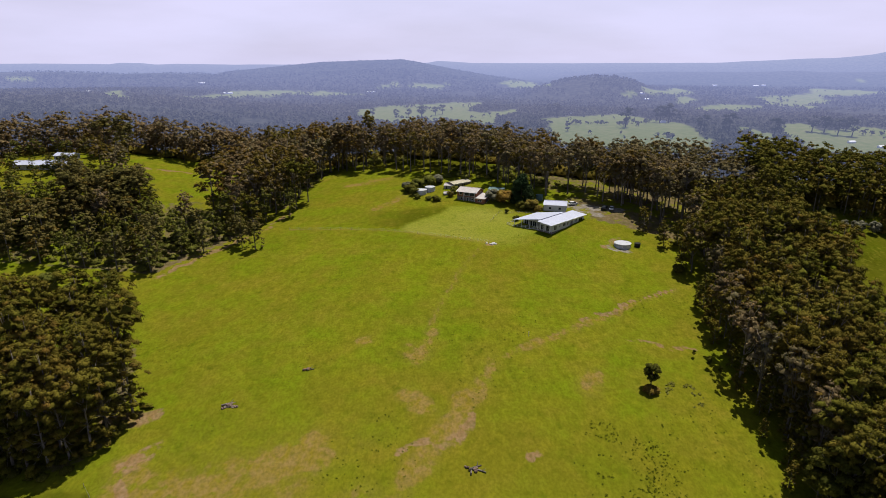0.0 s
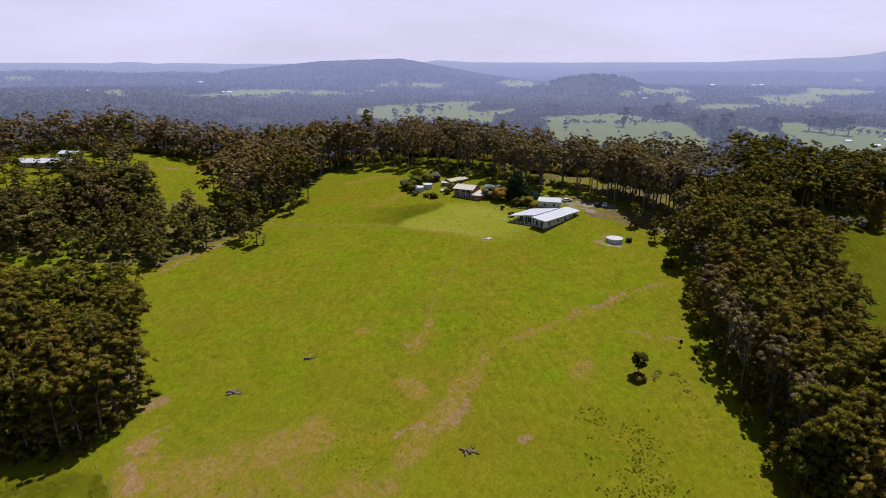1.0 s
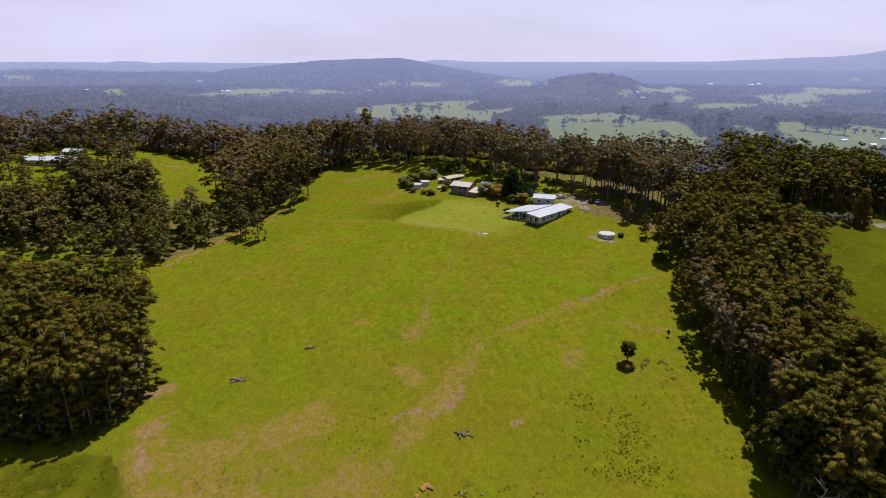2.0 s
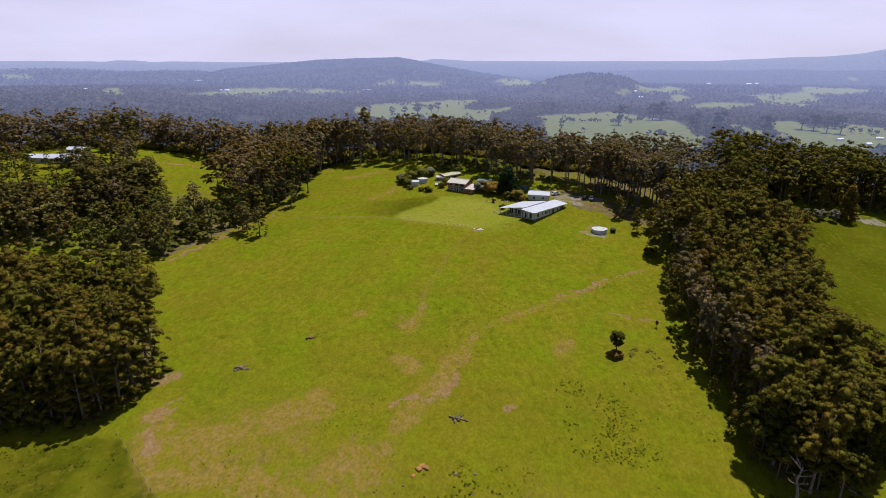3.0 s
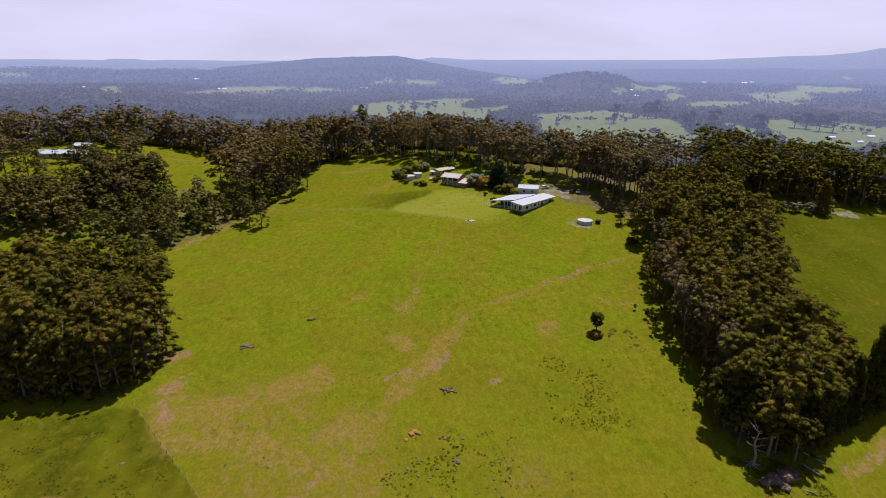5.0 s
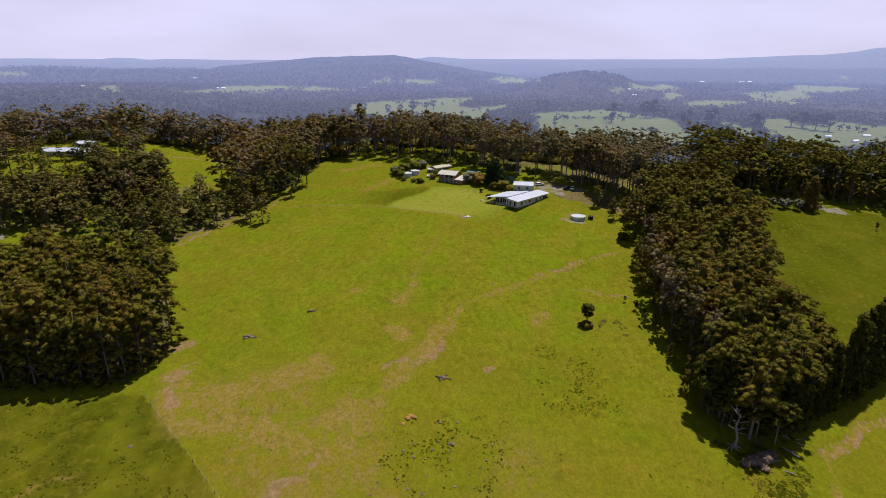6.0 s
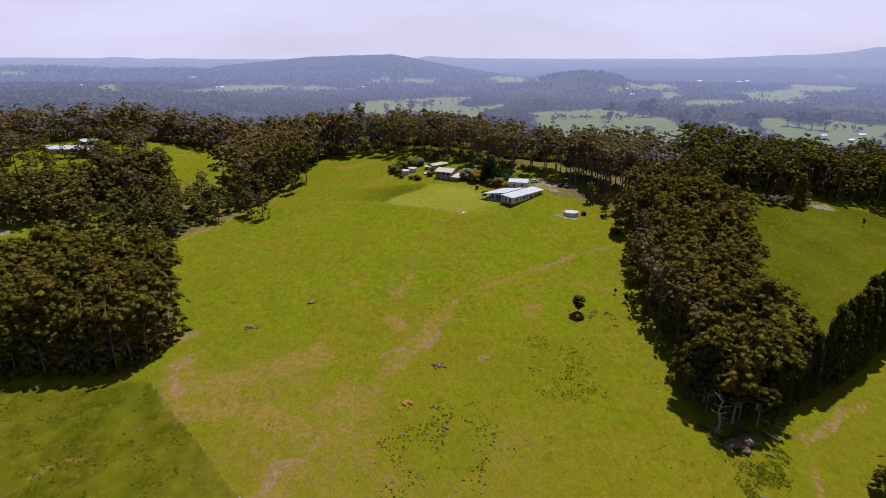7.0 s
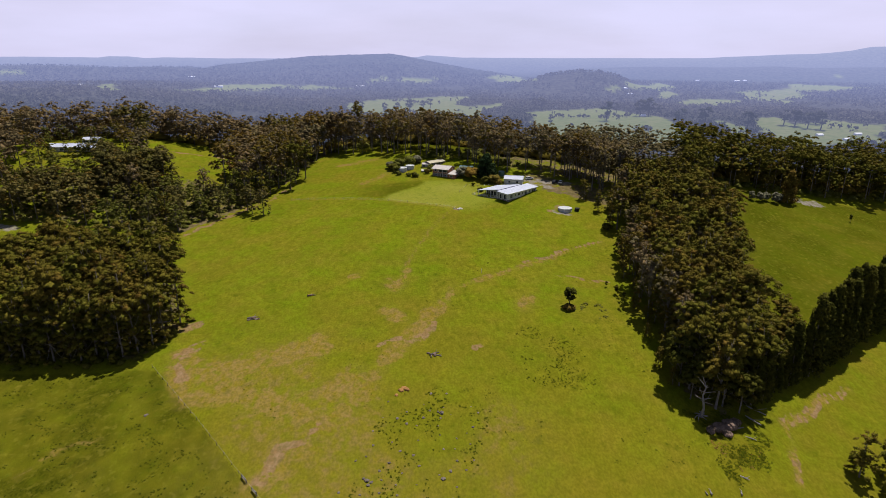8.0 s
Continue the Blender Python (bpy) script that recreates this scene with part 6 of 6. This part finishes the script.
def tufts(name, label, category, corners, count, mat, tall, seed, patch):
    """Scattered weeds and tussocks as one sheet of small blades."""
    q = np.random.default_rng(seed)
    xs, ys = [c[0] for c in corners], [c[1] for c in corners]
    x, y = q.uniform(min(xs), max(xs), count * 6), q.uniform(min(ys), max(ys), count * 6)
    keep = inside(x, y, corners) & (grain(x, y, patch, seed) + 0.5 * grain(x, y, patch / 3, seed + 1) > q.uniform(0.1, 0.7, len(x)))
    x, y = x[keep][:count], y[keep][:count]
    s = tall * q.uniform(0.5, 1.4, len(x))
    c = np.stack([x, y, terrain(x, y) + s * 0.2], -1)
    at, way, mass = clumps(q, c, s, 9, 0.6, 0.05, 0.5)
    way[:, 2] = np.abs(way[:, 2]) + 0.7
    mass = 0.3 * mass + np.array([0, 0, 1])
    mesh = sheets_mesh(name, at, way, np.repeat(s, 9) * q.uniform(0.5, 1.0, len(at)), q, [mat], mass=mass)
    return tagged(new(name, mesh), label, category, kind="stuff")


tufts("paddock_weeds", "dark green weeds scattered in the pasture", "weeds", [(34, 96), (54, 94), (60, 112), (52, 124), (32, 122)], 420, TUSSOCK, 0.19, 201, 9)
tufts("stony_weeds", "grey-green weeds among stones", "weeds", [(-14, 56), (14, 54), (24, 92), (4, 96), (-8, 86)], 420, TUSSOCK, 0.19, 204, 5)
tufts("paddock_tussocks", "green tussocks across the pasture", "grass", [(-100, 90), (78, 66), (84, 190), (30, 226), (-64, 242), (-100, 200)], 1300, TUSSOCK, 0.16, 207, 14)
tufts("rough_grass", "long rank grass in a lower paddock", "grass", [(-78, 102), (-36, 57), (-10, 28), (-90, 28), (-150, 100)], 2200, TUSSOCK, 0.18, 210, 3)
tufts("corner_weeds", "brown and green weeds below the dead tree", "weeds", [(76, 90), (80, 66), (86, 60), (98, 80), (94, 90)], 1500, TUSSOCK, 0.17, 213, 5)
tufts("corner_bracken", "brown bracken below the dead tree", "weeds", [(78, 86), (83, 66), (87, 64), (95, 82)], 260, LEAF_RUST, 0.2, 219, 4)
tufts("thistle_patch", "dark green thistles beside a young tree", "weeds", [(57, 128), (66, 129), (68, 137), (58, 138)], 90, LEAF_GREEN, 0.32, 216, 4)
